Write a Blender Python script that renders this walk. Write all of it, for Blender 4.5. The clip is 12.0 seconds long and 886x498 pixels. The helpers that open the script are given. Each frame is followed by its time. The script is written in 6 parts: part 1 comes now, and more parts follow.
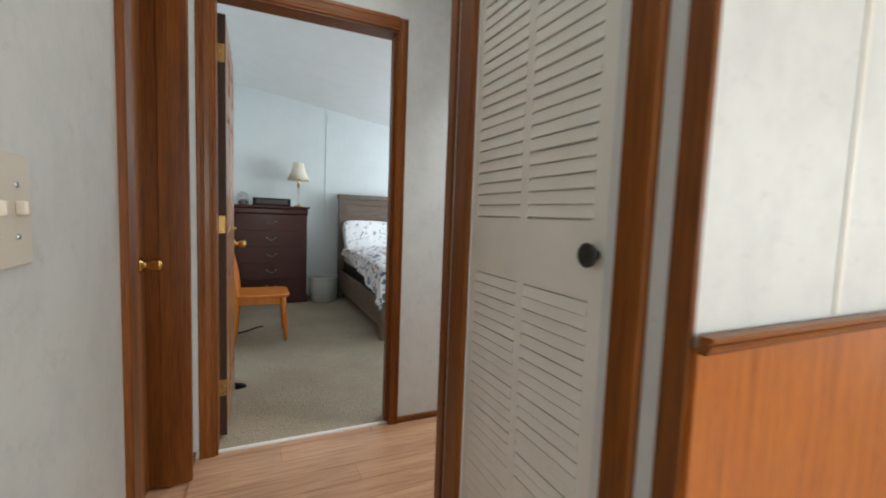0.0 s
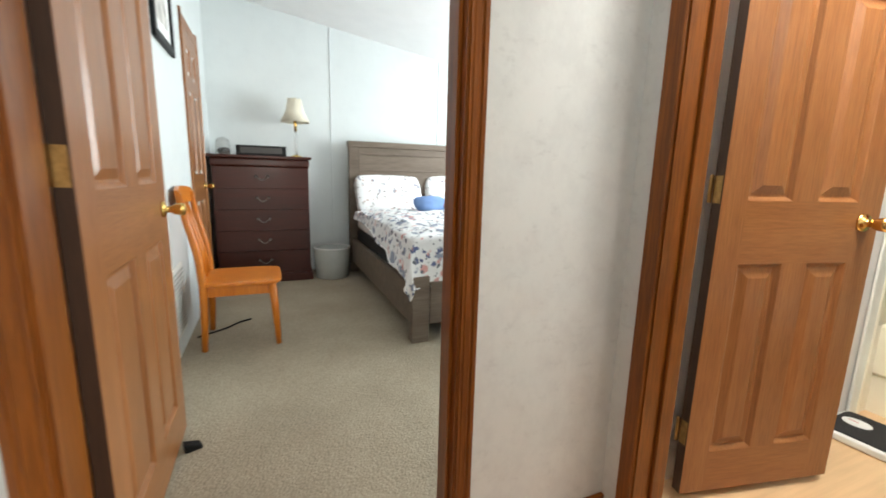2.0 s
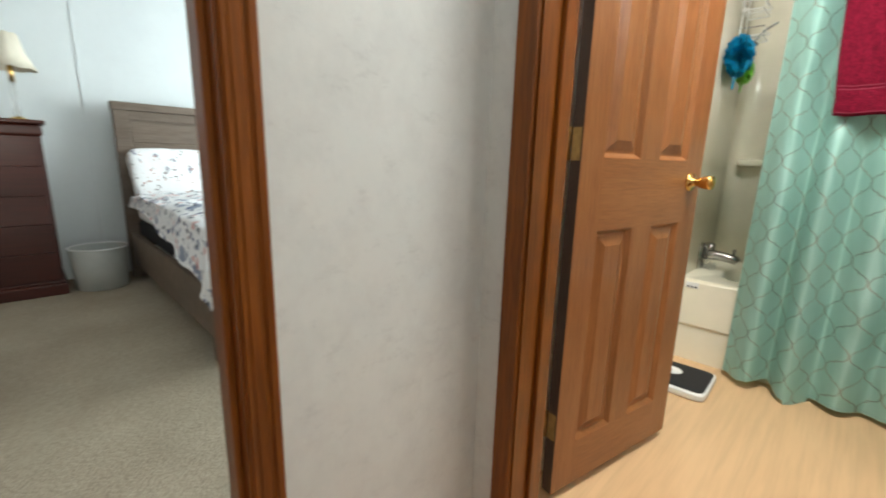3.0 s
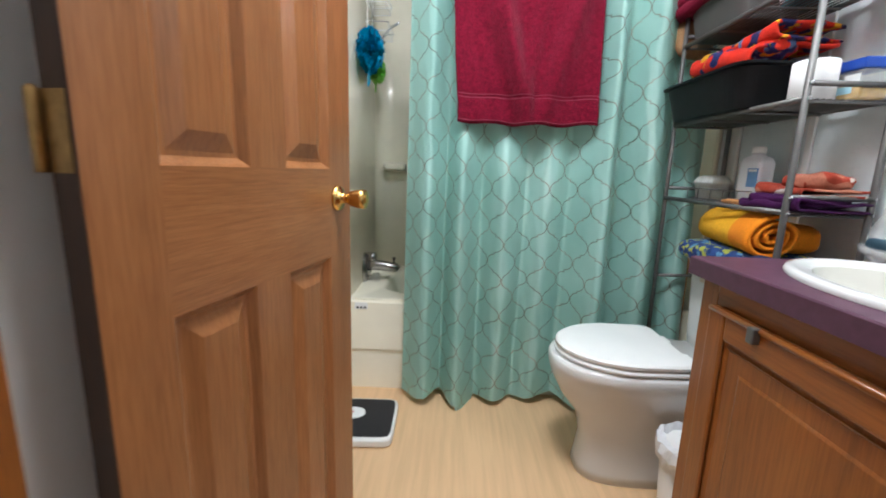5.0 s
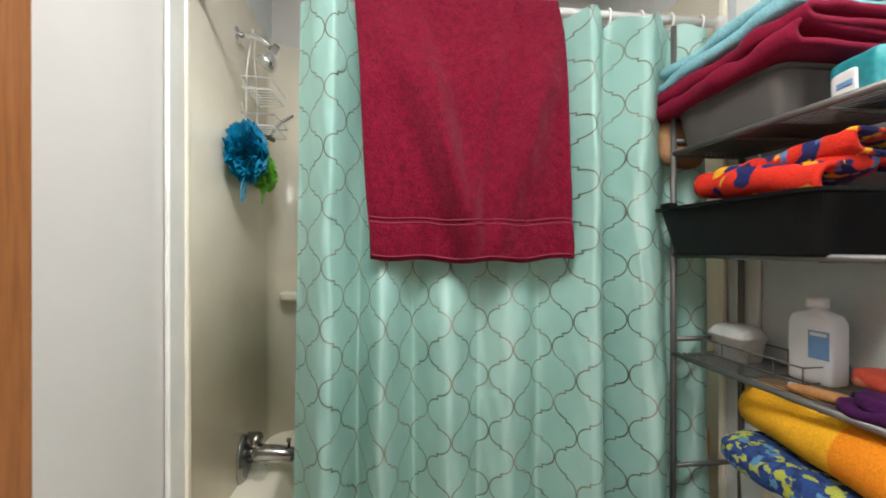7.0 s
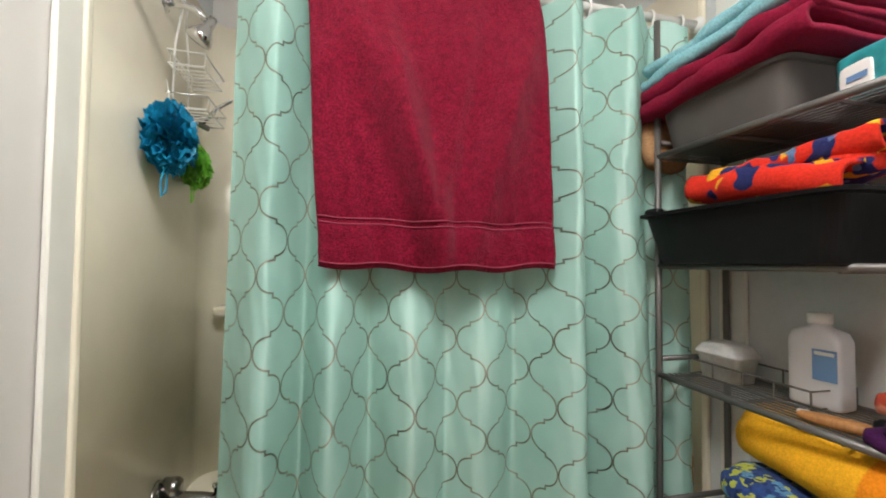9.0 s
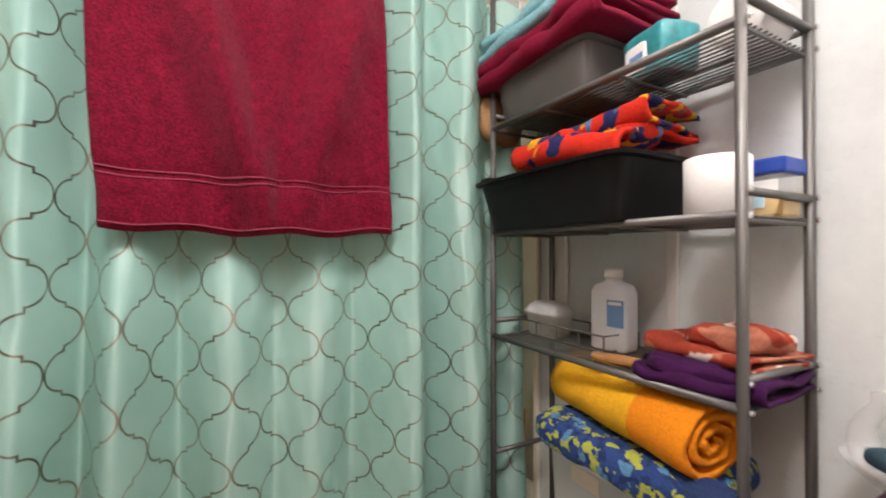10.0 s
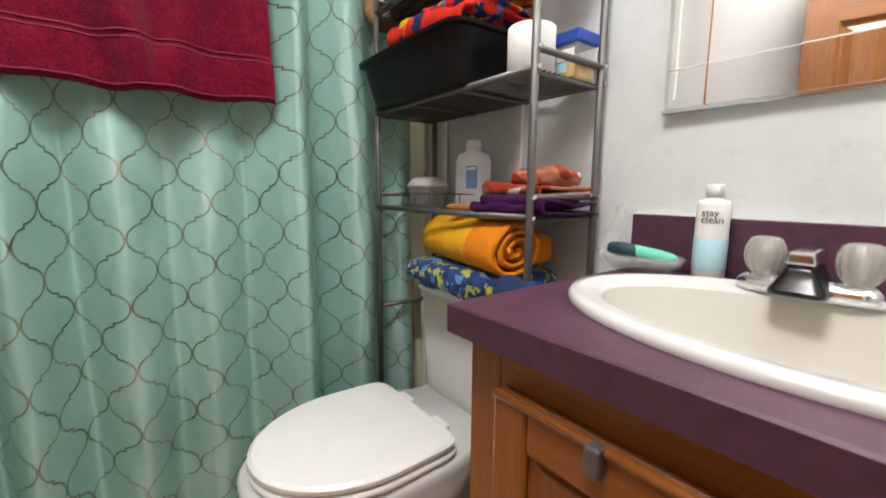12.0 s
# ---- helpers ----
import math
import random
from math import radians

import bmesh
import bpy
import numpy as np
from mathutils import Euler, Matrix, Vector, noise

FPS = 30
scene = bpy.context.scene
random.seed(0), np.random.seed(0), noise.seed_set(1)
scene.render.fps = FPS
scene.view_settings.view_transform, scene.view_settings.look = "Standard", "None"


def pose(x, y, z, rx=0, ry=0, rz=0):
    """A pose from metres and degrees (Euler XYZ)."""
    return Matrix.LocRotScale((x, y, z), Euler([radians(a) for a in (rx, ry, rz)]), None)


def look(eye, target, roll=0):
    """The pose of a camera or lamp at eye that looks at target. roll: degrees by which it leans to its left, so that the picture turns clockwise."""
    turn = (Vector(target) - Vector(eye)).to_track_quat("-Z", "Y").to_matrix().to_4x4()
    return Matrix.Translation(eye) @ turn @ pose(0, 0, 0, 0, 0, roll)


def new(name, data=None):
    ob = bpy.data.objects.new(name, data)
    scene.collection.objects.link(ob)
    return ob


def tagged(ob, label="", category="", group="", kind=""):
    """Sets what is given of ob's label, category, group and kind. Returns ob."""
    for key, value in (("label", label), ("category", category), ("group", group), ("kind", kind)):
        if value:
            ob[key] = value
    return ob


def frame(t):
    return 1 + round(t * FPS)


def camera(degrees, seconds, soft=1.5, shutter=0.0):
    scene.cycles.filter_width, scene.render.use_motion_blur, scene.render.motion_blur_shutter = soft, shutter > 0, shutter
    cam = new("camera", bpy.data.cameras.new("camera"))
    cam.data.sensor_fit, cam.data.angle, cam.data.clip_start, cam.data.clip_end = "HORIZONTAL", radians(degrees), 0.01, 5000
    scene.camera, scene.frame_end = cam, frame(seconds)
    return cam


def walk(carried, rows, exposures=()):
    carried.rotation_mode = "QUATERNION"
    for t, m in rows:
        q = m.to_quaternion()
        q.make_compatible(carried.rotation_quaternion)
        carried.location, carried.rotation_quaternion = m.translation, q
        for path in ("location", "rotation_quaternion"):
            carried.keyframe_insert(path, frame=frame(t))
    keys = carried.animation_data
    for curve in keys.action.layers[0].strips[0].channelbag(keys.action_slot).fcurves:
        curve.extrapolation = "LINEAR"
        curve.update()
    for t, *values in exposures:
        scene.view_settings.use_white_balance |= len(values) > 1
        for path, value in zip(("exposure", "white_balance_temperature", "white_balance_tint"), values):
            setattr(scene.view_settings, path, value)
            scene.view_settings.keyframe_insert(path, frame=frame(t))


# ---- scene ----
cam = camera(93.9, 12.0, soft=1.8, shutter=0.3)
PATH = [
    (0, (2.933, 2.218, 1.149), (3.758, 4.033, 0.991), 2.1),
    (0.5, (2.941, 2.525, 1.119), (3.573, 4.407, 0.877), 1.9),
    (1, (3.046, 2.824, 1.089), (3.6, 4.722, 0.788), 1.5),
    (1.5, (3.099, 3.097, 1.067), (3.68, 4.981, 0.736), 1.4),
    (2, (3.16, 3.401, 1.075), (3.925, 5.215, 0.719), 1.5),
    (2.5, (3.278, 3.596, 1.041), (4.33, 5.252, 0.651), 1.6),
    (3, (3.401, 3.713, 0.997), (4.791, 5.09, 0.587), 1.5),
    (3.5, (3.512, 3.785, 0.991), (5.189, 4.79, 0.568), 1.9),
    (5.5, (4.159, 3.841, 1.056), (6.129, 3.669, 0.752), 1.6),
    (6, (4.327, 3.804, 1.093), (6.290, 3.479, 0.889), 1.5),
    (6.5, (4.466, 3.768, 1.140), (6.433, 3.421, 1.032), 1.0),
    (7, (4.588, 3.782, 1.240), (6.572, 3.540, 1.236), 0.0),
    (9, (4.748, 3.777, 1.224), (6.697, 3.332, 1.289), 0.6),
    (9.5, (4.76, 3.697, 1.198), (6.626, 2.979, 1.247), 0.3),
    (10, (4.74, 3.652, 1.169), (6.5, 2.702, 1.186), 0.0),
    (10.5, (4.685, 3.597, 1.125), (6.344, 2.48, 1.091), -0.0),
    (11, (4.629, 3.57, 1.087), (6.219, 2.361, 0.977), 0.0),
    (11.5, (4.582, 3.58, 1.053), (6.136, 2.336, 0.859), 0.3),
    (12, (4.517, 3.615, 0.998), (6.098, 2.422, 0.716), 0.4),
]
walk(cam, [(t, look(eye, target, roll)) for t, eye, target, roll in PATH], exposures=[(0, -0.22, 6250, 6), (0.5, 0.06, 6400, 5), (1.0, 0.34, 6600, 9), (1.5, 0.58, 6700, 8), (2.0, 0.46, 6650, 6), (2.5, 0.38, 6600, 5), (3.5, 0.20, 6200, 1), (5.5, 0.10, 5650, 7), (6.5, 0.02, 6100, 7), (7, 0.02, 6250, 8), (9, 0.02, 6500, 9), (9.5, 0.14, 6700, 15), (10, 0.06, 6700, 16), (11, -0.08, 6450, 12), (12, -0.08, 6450, 11)])

# ---- world and lights ----
world = bpy.data.worlds.new("world")
scene.world = world
world.use_nodes = True
sky = world.node_tree.nodes.new("ShaderNodeTexSky")
sky.sky_type, sky.sun_disc, sky.sun_elevation, sky.sun_rotation = "NISHITA", False, radians(38), radians(250)
world.node_tree.links.new(sky.outputs[0], world.node_tree.nodes["Background"].inputs[0])
world.node_tree.nodes["Background"].inputs[1].default_value = 0.12


def area(name, m, sx, sy, watts, color=(1, 1, 1)):
    data = bpy.data.lights.new(name, "AREA")
    data.shape, data.size, data.size_y, data.energy, data.color = "RECTANGLE", sx, sy, watts, color
    ob = new(name, data)
    ob.matrix_world = m
    return ob


area("bedroom_window_light", look((6.5, 6.3, 1.45), (3.0, 6.3, 1.3)), 1.5, 1.1, 88, (0.9, 0.96, 1.0))
# Two fills in assumed living room openings, added to brighten hall and alcove.
area("living_window_light", look((7.09, 0.2, 1.4), (2.7, 1.2, 1.1)), 1.6, 1.1, 50, (1.0, 0.98, 0.93))
area("living_rear_window_light", look((3.6, -2.19, 1.45), (3.25, 3.0, 0.7)), 1.6, 1.1, 92, (1.0, 0.98, 0.93))
area("bath_ceiling_light", look((4.70, 3.78, 2.42), (4.74, 3.78, 0.0)), 0.42, 0.42, 31, (1.0, 0.965, 0.93))
# Unseen fill added over the mirror to brighten the curtain and lower parts.
area("vanity_light", look((4.62, 2.86, 2.12), (5.1, 3.9, 0.5)), 0.6, 0.12, 5, (1.0, 0.965, 0.93))
# Unseen overhead fill, added because the hall came out too dark.
area("hall_ceiling_light", look((3.36, 3.55, 2.43), (3.40, 3.60, 0.0)), 0.5, 0.5, 5.0, (1.0, 0.985, 0.95))

# ---- materials ----


def mat(name, build):
    m = bpy.data.materials.new(name)
    m.use_nodes = True
    nt = m.node_tree
    b = nt.nodes["Principled BSDF"]
    build(nt, b)
    return m


def node(nt, kind, **inputs):
    n = nt.nodes.new(kind)
    for k, v in inputs.items():
        n.inputs[k.replace("_", " ")].default_value = v
    return n


def coords(nt, scale=(1, 1, 1), rot=(0, 0, 0)):
    tc = nt.nodes.new("ShaderNodeTexCoord")
    mp = nt.nodes.new("ShaderNodeMapping")
    mp.inputs["Scale"].default_value = scale
    mp.inputs["Rotation"].default_value = rot
    nt.links.new(tc.outputs["Object"], mp.inputs["Vector"])
    return mp.outputs["Vector"]


def ramp(nt, fac, stops):
    r = nt.nodes.new("ShaderNodeValToRGB")
    el = r.color_ramp.elements
    while len(el) < len(stops):
        el.new(0.5)
    for e, (p, c) in zip(el, stops):
        e.position, e.color = p, (*c, 1)
    nt.links.new(fac, r.inputs["Fac"])
    return r.outputs["Color"]


def noise_tex(nt, vec, scale, detail=4, rough=0.55):
    n = node(nt, "ShaderNodeTexNoise", Scale=scale, Detail=detail, Roughness=rough)
    nt.links.new(vec, n.inputs["Vector"])
    return n.outputs["Fac"]


def mix(nt, a, b, fac, how="MIX"):
    m = nt.nodes.new("ShaderNodeMix")
    m.data_type, m.blend_type = "RGBA", how
    for sock, v in ((m.inputs[0], fac), (m.inputs[6], a), (m.inputs[7], b)):
        if isinstance(v, bpy.types.NodeSocket):
            nt.links.new(v, sock)
        elif isinstance(v, tuple):
            sock.default_value = (*v, 1)
        else:
            sock.default_value = v
    return m.outputs[2]


def bump(nt, b, height, strength=0.3, distance=0.002):
    n = node(nt, "ShaderNodeBump", Strength=strength, Distance=distance)
    nt.links.new(height, n.inputs["Height"])
    nt.links.new(n.outputs["Normal"], b.inputs["Normal"])


def plain(name, c, rough=0.5, metal=0.0, vary=0.06, scale=6.0, grain=0.0, grain_scale=200, **more):
    """A surface of one paint with soft stains and a fine relief."""
    def build(nt, b):
        v = coords(nt)
        lo = tuple(x * (1 - vary) for x in c)
        hi = tuple(min(1, x * (1 + vary)) for x in c)
        col = ramp(nt, noise_tex(nt, v, scale), [(0.35, lo), (0.65, hi)])
        nt.links.new(col, b.inputs["Base Color"])
        b.inputs["Roughness"].default_value = rough
        b.inputs["Metallic"].default_value = metal
        for k, val in more.items():
            b.inputs[k.replace("_", " ")].default_value = val
        if grain:
            bump(nt, b, noise_tex(nt, v, grain_scale, 3), grain)
    return mat(name, build)


def wood(name, dark, light, rough=0.35, axis="z", density=14.0, relief=0.15, coat=0.0):
    """Straight-grained wood; the grain runs along the axis named."""
    def build(nt, b):
        stretch = {"x": (0.06, 1, 1), "y": (1, 0.06, 1), "z": (1, 1, 0.06)}[axis]
        v = coords(nt, stretch)
        n1 = noise_tex(nt, v, density, 6, 0.6)
        n2 = noise_tex(nt, v, density * 9, 3, 0.6)
        c1 = ramp(nt, n1, [(0.3, dark), (0.7, light)])
        c2 = ramp(nt, n2, [(0.35, tuple(x * 0.72 for x in dark)), (0.6, light)])
        info = nt.nodes.new("ShaderNodeObjectInfo")
        tone = ramp(nt, info.outputs["Random"], [(0.0, (0.9, 0.9, 0.9)), (1.0, (1.0, 1.0, 1.0))])
        col = mix(nt, mix(nt, c1, c2, 0.35), tone, 1.0, "MULTIPLY")
        nt.links.new(col, b.inputs["Base Color"])
        b.inputs["Roughness"].default_value = rough
        b.inputs["Coat Weight"].default_value = coat
        b.inputs["Specular IOR Level"].default_value = 0.35
        b.inputs["Coat Roughness"].default_value = 0.15
        bump(nt, b, n2, relief, 0.001)
    return mat(name, build)


def wallboard(name, c, rough=0.5, mottle=0.6):
    """Vinyl-covered board: faint mottling, small specks, light relief."""
    def build(nt, b):
        v = coords(nt)
        big = ramp(nt, noise_tex(nt, v, 2.2), [(0.3, tuple(x * 0.96 for x in c)), (0.7, c)])
        speck = ramp(nt, noise_tex(nt, coords(nt, (1, 1, 1.8)), 17, 7, 0.78), [(0.30, (0.70, 0.70, 0.71)), (0.44, (1, 1, 1))])
        cloud = ramp(nt, noise_tex(nt, coords(nt, (1, 1, 0.8)), 8.5, 6, 0.68), [(0.36, (0.86, 0.86, 0.87)), (0.56, (1, 1, 1))])
        nt.links.new(mix(nt, mix(nt, big, cloud, mottle, "MULTIPLY"), speck, 0.7 * mottle, "MULTIPLY"), b.inputs["Base Color"])
        b.inputs["Roughness"].default_value = rough
        bump(nt, b, noise_tex(nt, v, 90, 4, 0.7), 0.2, 0.002)
    return mat(name, build)



def carpet_material():
    """Low looped pile: small tufts with soft worn patches."""
    def build(nt, b):
        v = coords(nt)
        vo = node(nt, "ShaderNodeTexVoronoi", Scale=95.0)
        nt.links.new(v, vo.inputs["Vector"])
        tuft = ramp(nt, vo.outputs["Distance"], [(0.1, (1, 1, 1)), (0.75, (0.55, 0.55, 0.55))])
        worn = ramp(nt, noise_tex(nt, v, 1.4), [(0.32, (0.37, 0.305, 0.22)), (0.62, (0.47, 0.395, 0.29))])
        fine = ramp(nt, noise_tex(nt, v, 45, 5, 0.7), [(0.3, (0.82, 0.82, 0.82)), (0.7, (1.05, 1.05, 1.05))])
        nt.links.new(mix(nt, mix(nt, worn, fine, 1.0, "MULTIPLY"), tuft, 0.38, "MULTIPLY"), b.inputs["Base Color"])
        b.inputs["Roughness"].default_value = 0.97
        bump(nt, b, vo.outputs["Distance"], 0.9, -0.004)
    return mat("beige_loop_carpet", build)


CARPET = carpet_material()
WALL = wallboard("wall_white_vinyl", (0.715, 0.755, 0.755))
WALL_BED = wallboard("wall_bedroom_vinyl", (0.715, 0.755, 0.755), 0.5, 0.18)
WALL_BATH = wallboard("wall_bath_vinyl", (0.755, 0.735, 0.710), 0.4, 0.08)
CEIL = plain("ceiling_white", (0.85, 0.85, 0.85), 0.8, vary=0.015, grain=0.4, grain_scale=70)
TRIM = wood("trim_oak_stain", (0.105, 0.027, 0.002), (0.285, 0.088, 0.009), 0.4, "z", 16, 0.2, 0.08)
TRIM_H = wood("trim_oak_stain_flat", (0.13, 0.035, 0.003), (0.31, 0.098, 0.011), 0.4, "x", 16, 0.2, 0.08)
DOOR = wood("door_oak_print", (0.225, 0.083, 0.023), (0.365, 0.150, 0.051), 0.36, "z", 22, 0.5, 0.2)
DOOR_H = wood("door_oak_print_flat", (0.225, 0.083, 0.023), (0.365, 0.150, 0.051), 0.36, "x", 22, 0.5, 0.2)
PANEL = wood("wainscot_print", (0.29, 0.075, 0.009), (0.57, 0.195, 0.036), 0.38, "z", 44, 0.1, 0.08)
LAMINATE = wood("laminate", (0.44, 0.235, 0.13), (0.73, 0.455, 0.285), 0.32, "x", 8, 0.05)
VINYL = wood("bath_vinyl", (0.765, 0.505, 0.278), (0.82, 0.555, 0.315), 0.33, "x", 4, 0.04)
# Brown door edge, darkened in its colour for shade in the hinge gap.
EDGE_SHADE = wood("door_edge_shade", (0.030, 0.013, 0.006), (0.055, 0.024, 0.011), 0.6, "z", 20, 0.3)
WHITE_PAINT = plain("white_door_paint", (0.82, 0.82, 0.77), 0.35, vary=0.04)
HINGE_BRASS = plain("tarnished_brass", (0.31, 0.19, 0.07), 0.38, 1.0, vary=0.2, scale=60)
# The spout's dark reflection and underside shade are put into this base colour.
DARK_CHROME = plain("chrome_dark_reflection", (0.05, 0.05, 0.052), 0.25, 1.0, vary=0.2, scale=50)
BRASS = plain("brass", (0.72, 0.47, 0.15), 0.18, 1.0, vary=0.1, scale=30)
CHROME = plain("chrome", (0.72, 0.73, 0.75), 0.12, 1.0, vary=0.05)
CHERRY = wood("cherry_dark", (0.030, 0.0042, 0.0014), (0.060, 0.0082, 0.0028), 0.42, "x", 10, 0.1, 0.08)
ORANGE_WOOD = wood("honey_pine", (0.50, 0.125, 0.007), (0.64, 0.20, 0.018), 0.35, "z", 14, 0.1, 0.15)
GREY_WOOD = wood("grey_wood", (0.115, 0.083, 0.060), (0.205, 0.158, 0.120), 0.55, "x", 14, 0.3)
PORCELAIN = plain("porcelain", (0.66, 0.66, 0.645), 0.08, vary=0.015)
CREAM = plain("tub_acrylic", (0.90, 0.85, 0.70), 0.2, vary=0.03)
PURPLE = plain("purple_laminate", (0.085, 0.035, 0.060), 0.45, vary=0.12, scale=40, Specular_IOR_Level=0.35)
STEEL = plain("pewter_steel", (0.15, 0.145, 0.14), 0.48, 0.6, vary=0.1)

# ---- helpers of this scene ----


def mesh_of(name, bm, material):
    me = bpy.data.meshes.new(name)
    bm.normal_update()
    bm.to_mesh(me)
    bm.free()
    if material:
        me.materials.append(material)
    return me


def part(name, bm, material, parent=None, label="", smooth=False):
    """Links a bmesh as one mesh object under a thing or a part."""
    ob = new(name, mesh_of(name, bm, material))
    if smooth:
        for p in ob.data.polygons:
            p.use_smooth = True
    if parent:
        ob.parent = parent
    if label:
        tagged(ob, label)
    return ob


def thing(name, m, label, category, group="", kind=""):
    ob = new(name)
    ob.empty_display_size = 0.1
    ob.matrix_world = m
    return tagged(ob, label, category, group, kind)


def add_box(bm, x0, x1, y0, y1, z0, z1, bev=0.0, seg=1):
    r = bmesh.ops.create_cube(bm, size=1)
    vs = r["verts"]
    for v in vs:
        v.co = Vector(((x0 + x1) / 2 + v.co.x * (x1 - x0), (y0 + y1) / 2 + v.co.y * (y1 - y0), (z0 + z1) / 2 + v.co.z * (z1 - z0)))
    if bev:
        es = list({e for v in vs for e in v.link_edges})
        bmesh.ops.bevel(bm, geom=es, offset=bev, segments=seg, affect="EDGES", profile=0.5)
    return vs


def box(x0, x1, y0, y1, z0, z1, bev=0.0, seg=1):
    bm = bmesh.new()
    add_box(bm, x0, x1, y0, y1, z0, z1, bev, seg)
    return bm


def add_lathe(bm, prof, steps=24, m=Matrix()):
    """Turns (radius, height) points about z."""
    rings = []
    for r, z in prof:
        rings.append([bm.verts.new(m @ Vector((r * math.cos(a), r * math.sin(a), z))) for a in (2 * math.pi * i / steps for i in range(steps))])
    for a, b in zip(rings, rings[1:]):
        for i in range(steps):
            j = (i + 1) % steps
            bm.faces.new((a[i], a[j], b[j], b[i]))
    bm.faces.new(list(reversed(rings[0])))
    bm.faces.new(rings[-1])


def lathe(prof, steps=24, m=Matrix()):
    bm = bmesh.new()
    add_lathe(bm, prof, steps, m)
    return bm


def add_tube(bm, points, radius, steps=8, closed=False):
    """A round bar along a line of points."""
    pts = [Vector(p) for p in points]
    rings = []
    n = len(pts)
    up = None
    for i, p in enumerate(pts):
        a = pts[(i - 1) % n] if (closed or i > 0) else p
        b = pts[(i + 1) % n] if (closed or i < n - 1) else p
        d = (b - a).normalized()
        if up is None:
            up = d.orthogonal().normalized()
        up = (up - d * up.dot(d)).normalized()
        side = d.cross(up)
        rad = radius[i] if isinstance(radius, (list, tuple)) else radius
        rings.append([bm.verts.new(p + rad * (math.cos(t) * up + math.sin(t) * side)) for t in (2 * math.pi * k / steps for k in range(steps))])
    pairs = list(zip(rings, rings[1:])) + ([(rings[-1], rings[0])] if closed else [])
    for a, b in pairs:
        for k in range(steps):
            j = (k + 1) % steps
            bm.faces.new((a[k], a[j], b[j], b[k]))
    if not closed:
        bm.faces.new(list(reversed(rings[0])))
        bm.faces.new(rings[-1])


def tube(points, radius, steps=8, closed=False):
    bm = bmesh.new()
    add_tube(bm, points, radius, steps, closed)
    return bm


def struct(name, bm, material, label=""):
    return tagged(part(name, bm, material), label or name.replace("_", " "), name.split("_")[0], kind="structure")


# ---- structure ----
XL, XB, YB = 2.675, 4.15, 4.32          # hall's left wall, bathroom door wall, bedroom wall
XC, YC0, YC1 = 3.494, 2.592, 3.442        # closet face and its two ends
BX0, BX1, BY0, BY1 = 4.29, 6.53, 2.765, 4.31
struct("floor_hall", box(1.0, 7.2, -2.2, 4.40, -0.12, -0.006), LAMINATE, "warm brown wood laminate floor of the hall")
struct("floor_bath", box(4.20, 6.6, 2.7, 4.33, -0.10, 0.0), VINYL, "pale maple vinyl floor of the bathroom")
struct("floor_bedroom", box(2.5, 6.7, 4.345, 8.3, -0.10, 0.004), CARPET, "beige cut-pile bedroom carpet")
struct("wall_left_near", box(2.575, XL, -2.2, 3.325, 0, 2.8), WALL, "white vinyl hall wall")
struct("wall_left_far", box(2.575, XL, 4.165, YB, 0, 2.8), WALL, "white vinyl hall wall beside the door frame")
struct("wall_left_head", box(2.575, XL, 3.325, 4.165, 2.088, 2.8), WALL, "white wall above the hall door")
struct("wall_bed_left", box(2.5, 2.757, YB, 4.42, 0, 2.8), WALL, "white wall beside the bedroom door")
struct("wall_bed_right", box(3.610, 6.7, YB, 4.42, 0, 2.8), WALL, "white vinyl wall with faint specks")
struct("wall_bed_head", box(2.757, 3.610, YB, 4.42, 2.088, 2.8), WALL, "white wall above the bedroom door")
struct("wall_closet_end", box(XC + 0.004, XB, 3.38, YC1, 0, 2.8), WALL, "white end wall of the hall closet")
struct("wall_wainscot", box(XC + 0.004, 7.1, YC0, BY0, 0, 2.8), WALL, "white wall with wood wainscot below")
struct("wall_bath_door_far", box(XB, 4.275, 4.213, 4.32, 0, 2.8), WALL, "white wall by the bathroom door")
struct("wall_bath_door_near", box(XB, BX0, BY0, 3.467, 0, 2.8), WALL_BATH, "white wall by the bathroom door")
struct("wall_bath_door_head", box(XB, BX0, 3.467, 4.213, 2.088, 2.8), WALL, "white wall above the bathroom door")
struct("wall_bath_end", box(BX1, 6.7, 2.57, 4.42, 0, 2.8), WALL_BATH, "white bathroom outer wall")
struct("wall_bedroom_left", box(2.5, 2.655, 4.42, 8.3, 0, 3.0), WALL_BED, "white bedroom wall")
struct("wall_bedroom_back", box(2.5, 6.7, 8.06, 8.3, 0, 3.0), WALL_BED, "white panelled bedroom wall")
for nm, a in (("south", (6.55, 6.7, 4.42, 5.5, 0, 3)), ("north", (6.55, 6.7, 7.1, 8.06, 0, 3)), ("low", (6.55, 6.7, 5.5, 7.1, 0, 0.9)), ("high", (6.55, 6.7, 5.5, 7.1, 2.0, 3))):
    struct("wall_bedroom_window_" + nm, box(*a), WALL_BED, "white bedroom window wall")
# Unseen living room walls; their openings are assumed, to hold the two fills.
for nm, a in (("west", (1.0, 2.8, -2.3, -2.2, 0, 2.8)), ("east", (4.4, 7.2, -2.3, -2.2, 0, 2.8)), ("low", (2.8, 4.4, -2.3, -2.2, 0, 0.9)), ("high", (2.8, 4.4, -2.3, -2.2, 2.0, 2.8))):
    struct("wall_living_south_" + nm, box(*a), WALL, "white living room window wall")
